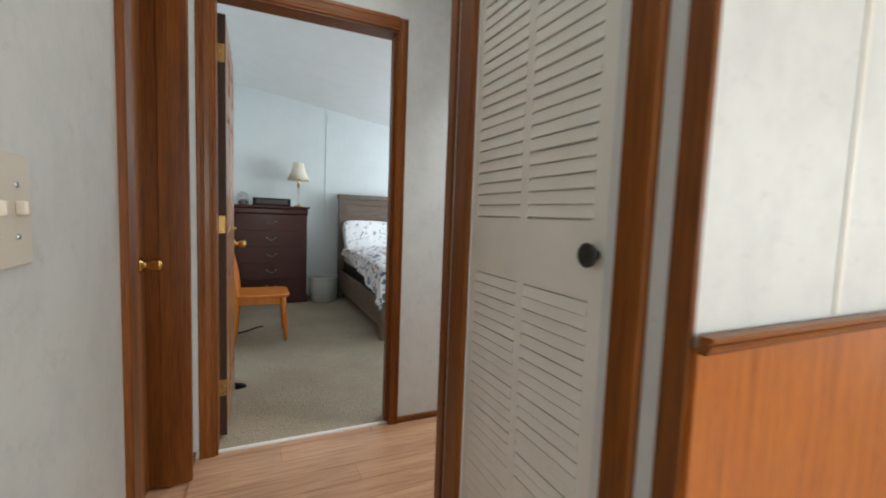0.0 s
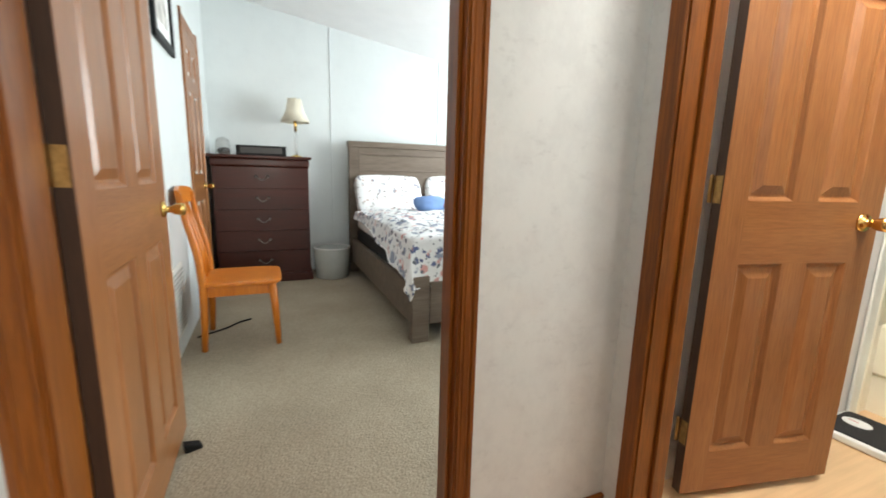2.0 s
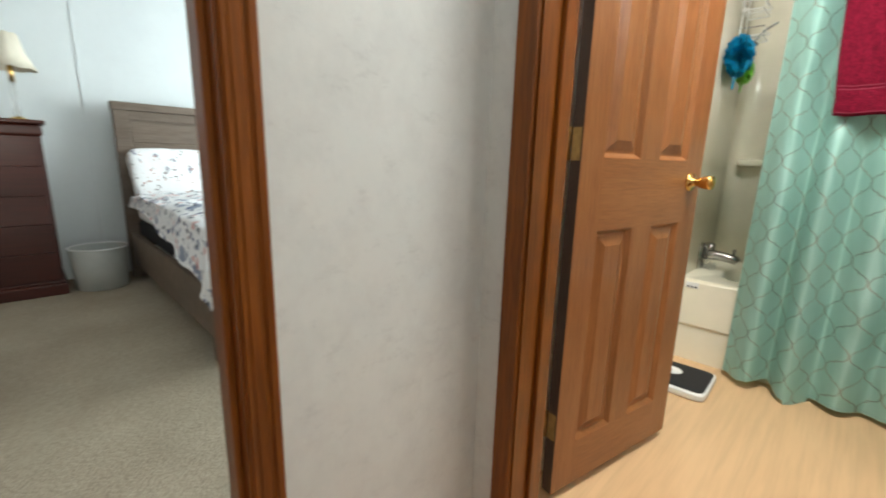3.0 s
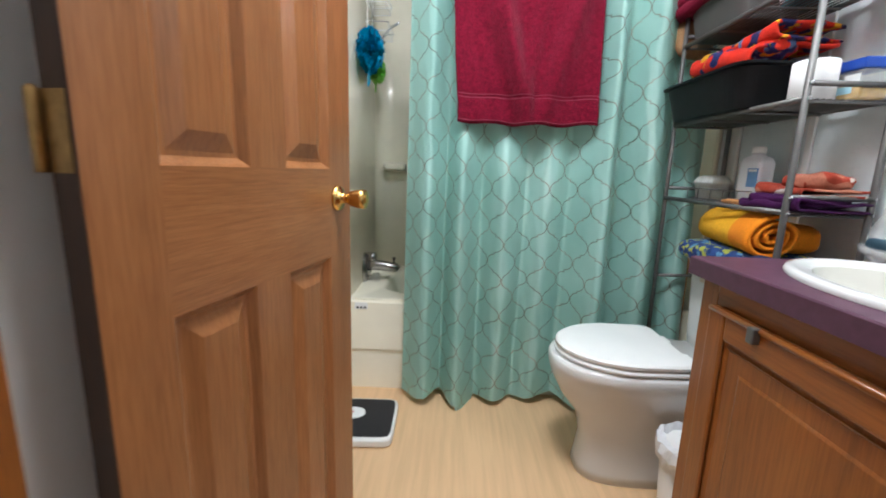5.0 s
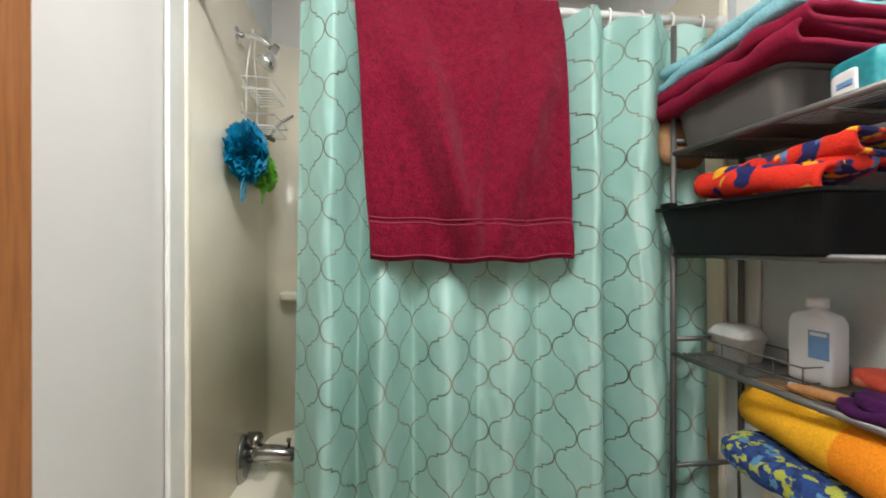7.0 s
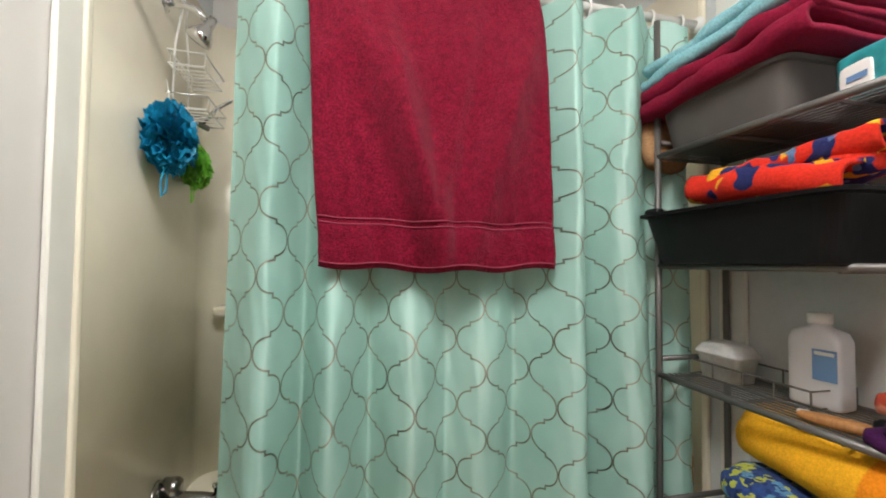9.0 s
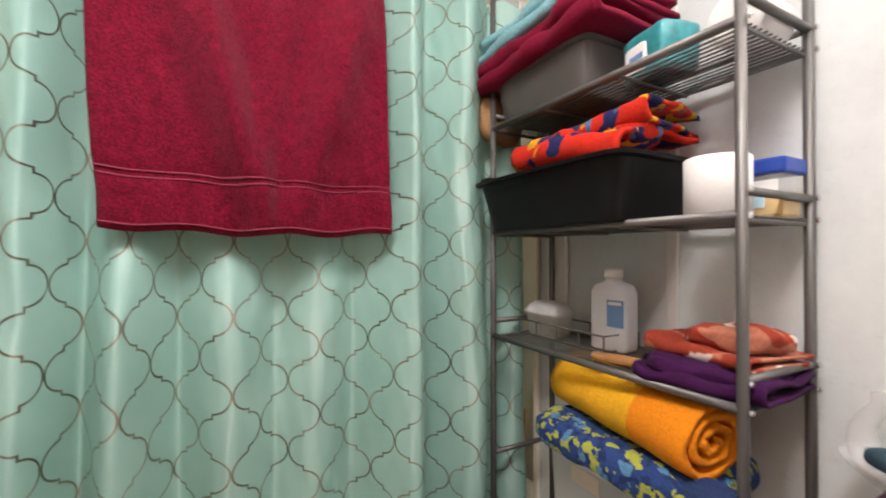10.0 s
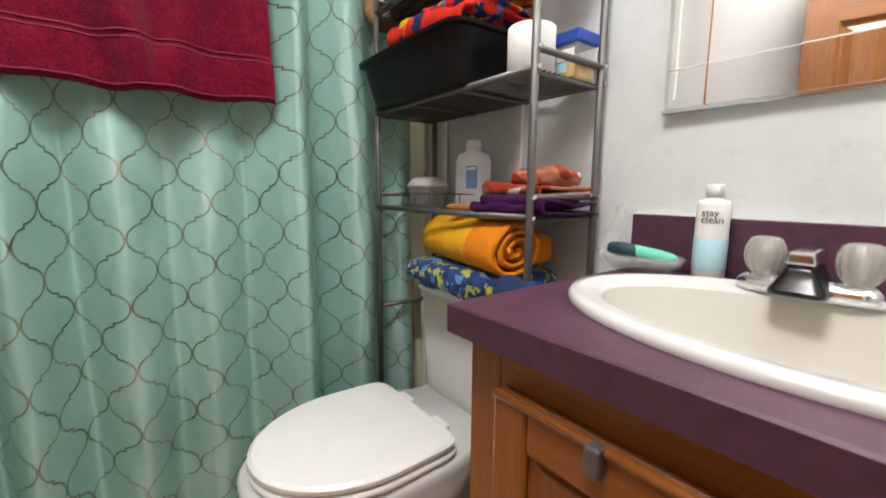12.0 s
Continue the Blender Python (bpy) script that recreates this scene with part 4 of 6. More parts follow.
puff("bath_puff", pose(5.965, 4.240, 1.545) @ Matrix.Diagonal((1, 0.6, 1, 1)), 0.104, BLUE_PUFF, "blue nylon mesh bath puff hanging from the caddy", 3)
puff("bath_puff", pose(6.20, 4.255, 1.520) @ Matrix.Diagonal((1, 0.6, 1, 1)), 0.076, GREEN_PUFF, "small lime green mesh bath puff behind the blue one", 8)

# ---- shower curtain, rod, rings, towel ----
ROD_X, ROD_Z = 5.757, 1.935
rod = thing("shower_rod", pose(ROD_X, 0, ROD_Z), "white shower curtain rod between the walls", "curtain rod")
part("bar", tube([(0, 2.782, 0), (0, 4.296, 0)], 0.0125, 16), WHITE_PLASTIC, rod, "", True)
for y, s in ((2.775, 1), (4.300, -1)):
    part("end_cap", lathe([(0.024, 0), (0.024, 0.006), (0.016, 0.016)], 20, Matrix.Translation((0, y, 0)) @ Matrix.Rotation(radians(-90 * s), 4, "X")), WHITE_PLASTIC, rod, "", True)

CY0, CY1 = 2.835, 4.030
fold_rnd = random.Random(11)
VALLEYS = (2.825, 2.965, 3.165, 3.374, 3.552, 3.711, 3.858, 4.035)
RIDGES = (2.890, 3.060, 3.240, 3.465, 3.632, 3.790, 3.925)
DEPTHS = (0.060, 0.105, 0.125, 0.050, 0.080, 0.120, 0.105)


def fold_x(s, v):
    """How far the cloth stands out at the fraction s across and v up."""
    y = CY0 + (CY1 - CY0) * s
    for lo, mid_y, hi, deep in zip(VALLEYS, RIDGES, VALLEYS[1:], DEPTHS):
        if y <= hi:
            f = (y - lo) / (mid_y - lo) if y < mid_y else (hi - y) / (hi - mid_y)
            f = min(1, max(0, f))
            bulge = (0.5 - 0.5 * math.cos(math.pi * f)) ** 0.72
            press = min(1, max(0, (v - 0.54) / 0.14)) * min(1, max(0, (y - 3.25) / 0.06)) * min(1, max(0, (3.93 - y) / 0.06))
            return deep * bulge * (0.78 + 0.55 * (1 - v) - 0.75 * max(0, 0.45 - v)) * (1 - 0.68 * press)
    return 0


curtain = thing("shower_curtain", pose(0, 0, 0), "aqua satin shower curtain printed with a thin bronze lattice", "shower curtain")
bm = bmesh.new()
NU, NV = 260, 90
uv = bm.loops.layers.uv.new("cloth")
grid, us = [], []
for j in range(NV + 1):
    v = j / NV
    row, urow, u, last = [], [], 0.0, None
    for i in range(NU + 1):
        s = i / NU
        y = CY0 + (CY1 - CY0) * s
        y += 0.016 * (1 - v) * math.sin(9 * s + 1.0) * s * (1 - s) * 4 + 0.035 * (1 - v) * max(0, s - 0.4)
        lift = 0.03 + 0.022 * math.sin(s * 23.0) * math.sin(s * 9.0 + 0.5) - (0.022 if abs(s - 0.76) < 0.03 else 0)
        ring = (math.cos(2 * math.pi * 12 * s)) * 0.5 + 0.5
        top = 1.905 - 0.028 * (1 - ring) * (1.0 if s < 0.33 else 0.25)
        z = lift + (top - lift) * v
        x = 5.750 - fold_x(min(1, max(0, s + 0.012 * math.sin(v * 3.1 + s * 11) * s * (1 - s) * 4)), v) - 0.016 * (1 - v) ** 2 + 0.014 * noise.noise(Vector((s * 6, v * 3.5, 2.0))) + 0.0070 * noise.noise(Vector((s * 26 + v * 5, v * 7, 5.0))) + 0.0034 * noise.noise(Vector((s * 60 - v * 14, v * 16, 8.0)))
        gather = min(1, max(0, (v - 0.80) / 0.2))
        x -= (0.004 if 3.25 < y < 3.93 else 0.016) * gather * gather * (0.5 - 0.5 * math.cos(2 * math.pi * 12 * s))
        if v < 0.24:
            x = min(x, 5.762)
        p = Vector((x, y, z))
        if last is not None:
            u += (p - last).length
        last = p
        row.append(bm.verts.new(p))
        urow.append(u)
    grid.append(row)
    us.append(urow)
mid = us[NV // 2]
anchor = min(range(NU + 1), key=lambda q: abs(grid[NV // 2][q].co.y - 3.454))
u_shift = -mid[anchor]
for j in range(NV):
    for i in range(NU):
        f = bm.faces.new((grid[j][i], grid[j + 1][i], grid[j + 1][i + 1], grid[j][i + 1]))
        f.smooth = True
        for loop, (a, b) in zip(f.loops, ((i, j), (i, j + 1), (i + 1, j + 1), (i + 1, j))):
            loop[uv].uv = (mid[a] + u_shift, grid[b][a].co.z - 0.040)
part("cloth", bm, CURTAIN, curtain, "", True)
for k in range(12):
    if 4 <= k <= 9:
        continue
    s = (k + 0.0) / 12 + 0.006
    y = CY0 + (CY1 - CY0) * s + 0.002
    rg = thing("curtain_ring", pose(ROD_X, y, ROD_Z, 0, 0, fold_rnd.uniform(-12, 12)), "white plastic curtain ring on the rod", "curtain ring", "rings on the shower rod")
    bm = bmesh.new()
    pts = [(0.019 * math.sin(a), 0, -0.006 + 0.024 * math.cos(a)) for a in [2 * math.pi * i / 18 for i in range(18)]]
    add_tube(bm, pts, 0.0035, 8, True)
    part("ring", bm, WHITE_PLASTIC, rg, "", True)

towel = thing("bath_towel", pose(0, 0, 0), "crimson terry bath towel hung over the shower rod", "towel")
bm = bmesh.new()
NT, NW = 110, 64
length = 0.722
rows = []
for side in range(2):
    rr = []
    for j in range(NT + 1):
        d = j / NT * (length + 0.60)
        row = []
        for i in range(NW + 1):
            s = i / NW
            if d < length:
                drop = length - d
                x, z = ROD_X - 0.030, ROD_Z - drop
            elif d < length + 0.06:
                a = math.pi * (d - length) / 0.06
                x, z = ROD_X - 0.030 * math.cos(a), ROD_Z + 0.030 * math.sin(a)
                drop = 0
            else:
                drop = d - length - 0.06
                x, z = ROD_X + 0.030, ROD_Z - drop
            k = min(1, drop / 0.65)
            yy = 3.886 - 0.047 * k - (0.578 - 0.038 * k) * s - 0.003 * math.sin(drop * 9)
            hang = min(1, drop / 0.25)
            wave = 0.011 * math.sin(s * 8 + 0.6) * drop + 0.004 * math.sin(s * 17 + drop * 3)
            swag = 0.040 * (math.exp(-((abs(s - 0.55) - 0.62 * (0.74 - drop)) / 0.085) ** 2) + 0.7 * math.exp(-((abs(s - 0.47) - 0.34 * (0.66 - drop)) / 0.06) ** 2)) * hang
            crease = 0.010 * noise.noise(Vector((s * 5.5, d * 4.0, 3.0))) + 0.005 * noise.noise(Vector((s * 14 + d * 4, d * 10, 6.0)))
            if d < length:
                x -= 0.030 * hang + wave * hang + 0.042 * min(1, drop / 0.5) + swag + crease * hang
                z -= 0.010 * math.sin(s * 3.0) * (drop / length) + 0.004 * math.sin(s * 19) * (drop / length) ** 3
                if d < 0.105:
                    x += 0.005 * noise.noise(Vector((s * 16, d * 24, 9.0)))
                if side == 1:
                    x += 0.007
                elif abs(d - 0.105) < 0.010 or d < 0.006:
                    x += 0.004
            else:
                x += 0.004 * wave if drop == 0 else 0.01 + 0.6 * wave
                if side == 1 and drop > 0:
                    x -= 0.007
                elif side == 1:
                    z -= 0.004
            x += 0.002 * noise.noise(Vector((s * 14, d * 14, 1.0)))
            row.append(bm.verts.new((x, yy, z)))
        rr.append(row)
    rows.append(rr)
for side in range(2):
    for j in range(NT):
        for i in range(NW):
            g = rows[side]
            q = (g[j][i], g[j][i + 1], g[j + 1][i + 1], g[j + 1][i])
            bm.faces.new(q)
for j in range(NT):
    for i in (0, NW):
        bm.faces.new((rows[0][j][i], rows[0][j + 1][i], rows[1][j + 1][i], rows[1][j][i]))
for j in (0, NT):
    for i in range(NW):
        bm.faces.new((rows[0][j][i], rows[0][j][i + 1], rows[1][j][i + 1], rows[1][j][i]))
bmesh.ops.recalc_face_normals(bm, faces=bm.faces)
band_line = [[v.co.copy() for v in r] for r in rows[0]]
part("cloth", bm, CRIMSON, towel, "", True)
for zb in (1.326, 1.309, 1.221):
    pts = []
    for i in range(NW + 1):
        j = min(range(NT), key=lambda q: abs(q / NT * (length + 0.60) - (zb - 1.213)))
        pts.append(band_line[j][i] - Vector((0.0015, 0, 0)))
    part("woven_band", tube(pts, 0.0016, 6), HEM_RED, towel, "", True)

# ---- toilet ----
toilet = thing("toilet", pose(5.325, 2.79, 0), "white porcelain toilet with its lid down", "toilet")


def seat_outline(scale=1.0, grow=0.0, n=64, back=0.292, front=0.682, half=0.183):
    """An elongated seat: square at the back, round at the front."""
    out = []
    mid_y = back + 0.165
    for i in range(n):
        a = 2 * math.pi * i / n
        c, s = math.cos(a), math.sin(a)
        if s >= 0:
            out.append(((half + grow) * c, mid_y + (front - mid_y + grow) * s))
        else:
            out.append((math.copysign(abs(c) ** 0.15, c) * (half + grow) * (1 - 0.09 * abs(s) ** 0.7), mid_y - (mid_y - back + grow) * abs(s) ** 0.15))
    return out


def stack(levels, cap=True, lift=1.0):
    bm = bmesh.new()
    rings = [[bm.verts.new((x, y, z * lift)) for x, y in pts] for pts, z in levels]
    for a, b in zip(rings, rings[1:]):
        n = len(a)
        for i in range(n):
            j = (i + 1) % n
            bm.faces.new((a[i], a[j], b[j], b[i]))
    if cap:
        bm.faces.new(list(reversed(rings[0])))
        bm.faces.new(rings[-1])
    bmesh.ops.recalc_face_normals(bm, faces=bm.faces)
    return bm


def oval(hx, hy, cy, n=44, p=2.4):
    return [(hx * math.copysign(abs(math.cos(a)) ** (2 / p), math.cos(a)), cy + hy * math.copysign(abs(math.sin(a)) ** (2 / p), math.sin(a))) for a in (2 * math.pi * i / n for i in range(n))]


part("bowl", stack([(oval(0.115, 0.245, 0.345, p=3), 0.0), (oval(0.110, 0.24, 0.345, p=3), 0.03), (oval(0.100, 0.225, 0.35, p=2.8), 0.12), (oval(0.105, 0.235, 0.36), 0.20), (oval(0.135, 0.265, 0.39), 0.27), (oval(0.172, 0.29, 0.40), 0.335), (oval(0.186, 0.295, 0.405), 0.37), (oval(0.188, 0.296, 0.405), 0.395), (oval(0.180, 0.288, 0.405), 0.405)], lift=1.055), PORCELAIN, toilet, "", True)
part("deck", box(-0.16, 0.16, 0.02, 0.335, 0.36, 0.4265, 0.02, 3), PORCELAIN, toilet, "", True)
part("seat", stack([(seat_outline(grow=-0.012), 0.407), (seat_outline(grow=0.0), 0.411), (seat_outline(grow=0.002), 0.419), (seat_outline(grow=-0.006), 0.425)], lift=1.055), WHITE_PLASTIC, toilet, "", True)
lid = part("lid", stack([(seat_outline(grow=-0.010), 0.427), (seat_outline(grow=-0.001), 0.431), (seat_outline(grow=0.0), 0.440), (seat_outline(grow=-0.008), 0.4455), (seat_outline(grow=-0.06), 0.4485)], lift=1.055), WHITE_PLASTIC, toilet, "", False)
for x in (-0.075, 0.075):
    part("seat_hinge", box(x - 0.028, x + 0.028, 0.268, 0.305, 0.426, 0.458, 0.006, 2), WHITE_PLASTIC, toilet)


def rbox(hx, hy, cy, p=9):
    return oval(hx, hy, cy, 48, p)


part("tank", stack([(rbox(0.145, 0.080, 0.085), 0.402), (rbox(0.153, 0.086, 0.086), 0.46), (rbox(0.165, 0.092, 0.087), 0.715)]), PORCELAIN, toilet, "", True)
part("tank_lid", stack([(rbox(0.166, 0.096, 0.089), 0.715), (rbox(0.173, 0.100, 0.089), 0.722), (rbox(0.173, 0.100, 0.089), 0.742), (rbox(0.166, 0.094, 0.089), 0.752)]), PORCELAIN, toilet, "", True)
part("caution_label", box(0.01, 0.085, 0.1785, 0.1800, 0.67, 0.705), TAN_LABEL, toilet, "small printed tan label")
hd = part("flush_plate", box(-0.122, -0.098, 0.1770, 0.1835, 0.675, 0.70, 0.002), ALMOND, toilet, "worn square plate")
part("bolt", lathe([(0.004, 0), (0.003, 0.003)], 10, Matrix.Translation((-0.11, 0.1835, 0.688)) @ Matrix.Rotation(radians(-90), 4, "X")), NICKEL, hd)

br = thing("toilet_brush", pose(5.70, 3.075, 0.0), "white toilet brush handle behind the bowl", "toilet brush")
part("holder", lathe([(0.045, 0), (0.05, 0.01), (0.042, 0.12), (0.036, 0.125)], 20), WHITE_PLASTIC, br, "", True)
part("handle", tube([(0, 0, 0.12), (0.0, 0, 0.30), (-0.006, 0.004, 0.435)], [0.008, 0.007, 0.005], 10), WHITE_PLASTIC, br, "", True)
pl = thing("plunger", pose(5.745, 2.835, 0.0), "wooden plunger handle standing beside the tub", "plunger")
part("handle", tube([(0, 0, 0.06), (0.004, -0.004, 0.40), (0.008, -0.008, 0.685)], [0.012, 0.012, 0.011], 12), BAMBOO, pl, "", True)
part("cup", lathe([(0.045, 0), (0.04, 0.03), (0.02, 0.065), (0.014, 0.075)], 24), BLACK_PLASTIC, pl, "", True)
bag = thing("waste_bin", pose(5.065, 3.115, 0.0), "small bin lined with a thin white plastic bag", "waste bin")
part("bin", lathe([(0.075, 0), (0.08, 0.01), (0.094, 0.26), (0.090, 0.262)], 24), WHITE_PLASTIC, bag, "", True)
bm = bmesh.new()
rr = []
for k, (r, z) in enumerate([(0.086, 0.19), (0.098, 0.21), (0.108, 0.245), (0.104, 0.275), (0.092, 0.285), (0.082, 0.25)]):
    rr.append([bm.verts.new(((r + 0.012 * noise.noise(Vector((math.cos(a) * 4, math.sin(a) * 4, k * 0.9)))) * math.cos(a), (r + 0.012 * noise.noise(Vector((math.cos(a) * 4, math.sin(a) * 4, k * 0.9 + 9)))) * math.sin(a), z + 0.02 * noise.noise(Vector((math.cos(a) * 3, math.sin(a) * 3, k))))) for a in (2 * math.pi * i / 40 for i in range(40))])
for a, b in zip(rr, rr[1:]):
    for i in range(40):
        bm.faces.new((a[i], a[(i + 1) % 40], b[(i + 1) % 40], b[i]))
part("bag_liner", bm, TISSUE_BAG, bag, "crumpled white bag")

# ---- bathroom scale ----
sc = thing("bathroom_scale", pose(5.49, 4.175, 0.0, 0, 0, 2), "black and white bathroom scale on the vinyl floor", "scale")
bm = soft_box(0.29, 0.26, 0.036, 0.0, 0, 8, 9)
part("base", bm, WHITE_PLASTIC, sc, "", True)
part("mat", soft_box(0.255, 0.236, 0.006, 0.0, 0, 8, 10), BLACK_MAT, sc).location = (0, -0.002, 0.0345)
dial = part("dial", lathe([(0.040, 0), (0.040, 0.003), (0.036, 0.005)], 32, Matrix.Diagonal((1.0, 1.25, 1, 1))), WHITE_PLASTIC, sc, "white dial window")
dial.location = (0.02, 0.045, 0.040)
part("needle", box(-0.002, 0.002, -0.004, 0.03, 0.005, 0.0062), plain("red_paint", (0.6, 0.06, 0.10), 0.5), dial)

# ---- vanity ----
van = thing("vanity_cabinet", Matrix(), "honey-stained oak vanity cabinet with one framed door", "cabinet")
VX0, VX1, VYF = 4.292, 4.930, 3.250
part("body", box(VX0, VX1 - 0.016, BY0 + 0.002, VYF - 0.018, 0.0, 0.685), VANITY, van)
part("side_panel", box(VX1 - 0.016, VX1, BY0 + 0.002, VYF - 0.018, 0.0, 0.805), VANITY, van)
part("side_stile", box(VX1 - 0.055, VX1 + 0.003, VYF - 0.018, VYF, 0, 0.805, 0.002), VANITY, van)
part("side_stile", box(VX0, VX0 + 0.05, VYF - 0.018, VYF, 0, 0.805, 0.002), VANITY, van)
part("top_rail", box(VX0 + 0.05, VX1 - 0.055, VYF - 0.018, VYF - 0.001, 0.745, 0.805), VANITY_H, van)
part("bottom_rail", box(VX0 + 0.05, VX1 - 0.055, VYF - 0.018, VYF - 0.001, 0.0, 0.09), VANITY_H, van)
vd = part("cabinet_door", box(4.335, 4.866, VYF, VYF + 0.012, 0.085, 0.754, 0.003), VANITY, van)
part("door_stile", box(4.812, 4.866, VYF + 0.012, VYF + 0.022, 0.085, 0.754, 0.005, 2), VANITY, vd)
part("door_stile", box(4.335, 4.39, VYF + 0.012, VYF + 0.022, 0.085, 0.754, 0.005, 2), VANITY, vd)
part("door_rail", box(4.390, 4.812, VYF + 0.012, VYF + 0.0215, 0.694, 0.754, 0.005, 2), VANITY_H, vd)
part("door_rail", box(4.390, 4.812, VYF + 0.012, VYF + 0.0215, 0.085, 0.145, 0.005, 2), VANITY_H, vd)
bm = bmesh.new()
add_panel(bm, 4.400, 4.802, 0.155, 0.684, VYF + 0.0165, 1)
bmesh.ops.recalc_face_normals(bm, faces=bm.faces)
part("door_panel", bm, VANITY, vd)
part("edge_bead", tube([(4.862, VYF + 0.021, 0.751), (4.34, VYF + 0.021, 0.751)], 0.006, 8), VANITY_H, vd, "", True)
part("pull", box(4.711, 4.729, VYF + 0.018, VYF + 0.036, 0.726, 0.757, 0.003, 2), STEEL, vd, "square dull pewter pull")

ct = thing("countertop", pose(0, 0, 0.010), "dark purple laminate vanity countertop with backsplash", "countertop")
bm = bmesh.new()
cx0, cx1, cy0, cy1 = 4.29, 4.953, BY0 + 0.002, 3.278
scx, scy, shx, shy = 4.610, 3.020, 0.300, 0.205
outer, inner = [], []
n = 64
for i in range(n):
    a = 2 * math.pi * i / n
    c, s = math.cos(a), math.sin(a)
    k = 1 / max(abs(c) / (cx1 - scx if c > 0 else scx - cx0), abs(s) / (cy1 - scy if s > 0 else scy - cy0))
    outer.append((scx + c * k, scy + s * k))
    inner.append((scx + c * (shx - 0.02), scy + s * (shy - 0.02)))
for px, py in ((cx0, cy0), (cx1, cy0), (cx0, cy1), (cx1, cy1)):
    k = min(range(n), key=lambda i: (outer[i][0] - px) ** 2 + (outer[i][1] - py) ** 2)
    outer[k] = (px, py)
vo = [[bm.verts.new((x, y, z)) for x, y in outer] for z in (0.795, 0.833, 0.836)]
for i, v in enumerate(vo[2]):
    v.co.x += 0.003 * (scx - v.co.x) / 0.3
    v.co.y += 0.003 * (scy - v.co.y) / 0.25
vi = [[bm.verts.new((x, y, z)) for x, y in inner] for z in (0.836, 0.795)]
loops = [vi[1], vo[0], vo[1], vo[2], vi[0], vi[1]]
for a, b in zip(loops, loops[1:]):
    for i in range(n):
        j = (i + 1) % n
        bm.faces.new((a[i], a[j], b[j], b[i]))
bmesh.ops.recalc_face_normals(bm, faces=bm.faces)
part("top", bm, PURPLE, ct)
part("backsplash", box(cx0, 4.968, BY0 + 0.001, BY0 + 0.017, 0.837, 0.942, 0.002), PURPLE, ct)
part("caulk_line", box(cx0, 4.966, BY0 + 0.001, BY0 + 0.012, 0.942, 0.9445), WHITE_PLASTIC, ct)

sink = thing("sink", pose(scx, scy, 0.846), "white oval drop-in sink", "sink")
lv = [(shx, shy, 0.0005), (shx + 0.001, shy + 0.001, 0.007), (shx - 0.004, shy - 0.004, 0.0125), (shx - 0.016, shy - 0.016, 0.0140), (shx - 0.020, shy - 0.022, 0.0108), (shx - 0.042, shy - 0.047, 0.0105), (shx - 0.052, shy - 0.060, 0.004),
      (shx - 0.062, shy - 0.07, -0.02), (shx - 0.085, shy - 0.085, -0.07), (shx - 0.13, shy - 0.11, -0.11), (0.06, 0.045, -0.130), (0.022, 0.022, -0.133)]
rim_lv = [([(a * math.cos(t), b * math.sin(t) + (0.012 if k > 4 else 0)) for t in (2 * math.pi * i / 56 for i in range(56))], z) for k, (a, b, z) in enumerate(lv)]
part("rim", stack(rim_lv[:7], cap=False), PORCELAIN, sink, "", True)
part("bowl", stack(rim_lv[6:], cap=False), SINK_BOWL, sink, "off-white enamel bowl, toned darker for depth shading", True)
part("drain", lathe([(0.024, -0.133), (0.022, -0.130), (0.012, -0.132)], 20, Matrix.Translation((0, 0.012, 0))), CHROME, sink, "", True)

fc = thing("sink_faucet", pose(4.662, 2.870, 0.8580), "chrome sink faucet with two clear fluted knobs", "faucet")
bm = stack([([(x, y) for x, y in oval(0.081, 0.029, 0, 44, 5)], -0.002), (oval(0.079, 0.027, 0, 44, 5), 0.014), (oval(0.070, 0.017, 0, 44, 5), 0.022)])
part("base_plate", bm, CHROME, fc, "", True)
sk = [(0.050, 0.068, 0.006), (0.048, 0.064, 0.012), (0.036, 0.054, 0.026), (0.028, 0.049, 0.036), (0.024, 0.047, 0.044)]
part("spout_skirt", stack([([(0.64 * hx * x, -0.016 + (fy + 0.016) * (y + 1) / 2) for x, y in oval(1, 1, 0, 40, 6)], z) for hx, fy, z in sk]), DARK_CHROME, fc, "flared chrome spout with a dark reflection in its colour", True)
bm = box(-0.0165, 0.0165, -0.018, 0.052, 0.0440, 0.0660, 0.005, 3)
for v in bm.verts:
    if v.co.z > 0.056:
        v.co.x *= 0.9
        v.co.z -= 0.004 * max(0, v.co.y - 0.02) / 0.03
part("spout_top", bm, CHROME, fc)
for x in (-0.051, 0.051):
    bm = bmesh.new()
    add_lathe(bm, [(0.012, 0), (0.019, 0.003), (0.027, 0.012), (0.0315, 0.026), (0.0305, 0.040), (0.024, 0.052), (0.016, 0.056), (0.010, 0.055)], 56)
    for v in bm.verts:
        a = math.atan2(v.co.y, v.co.x)
        k = 0.80 + 0.03 * math.cos(14 * a)
        v.co.x *= k
        v.co.y *= k
    kn = part("knob", bm, KNOB_GLASS, fc, "clear fluted acrylic knob", True)
    kn.location = (x, 0, 0.020)
    part("stem", lathe([(0.005, 0), (0.005, 0.040), (0.002, 0.042)], 14), CHROME, kn, "", True)

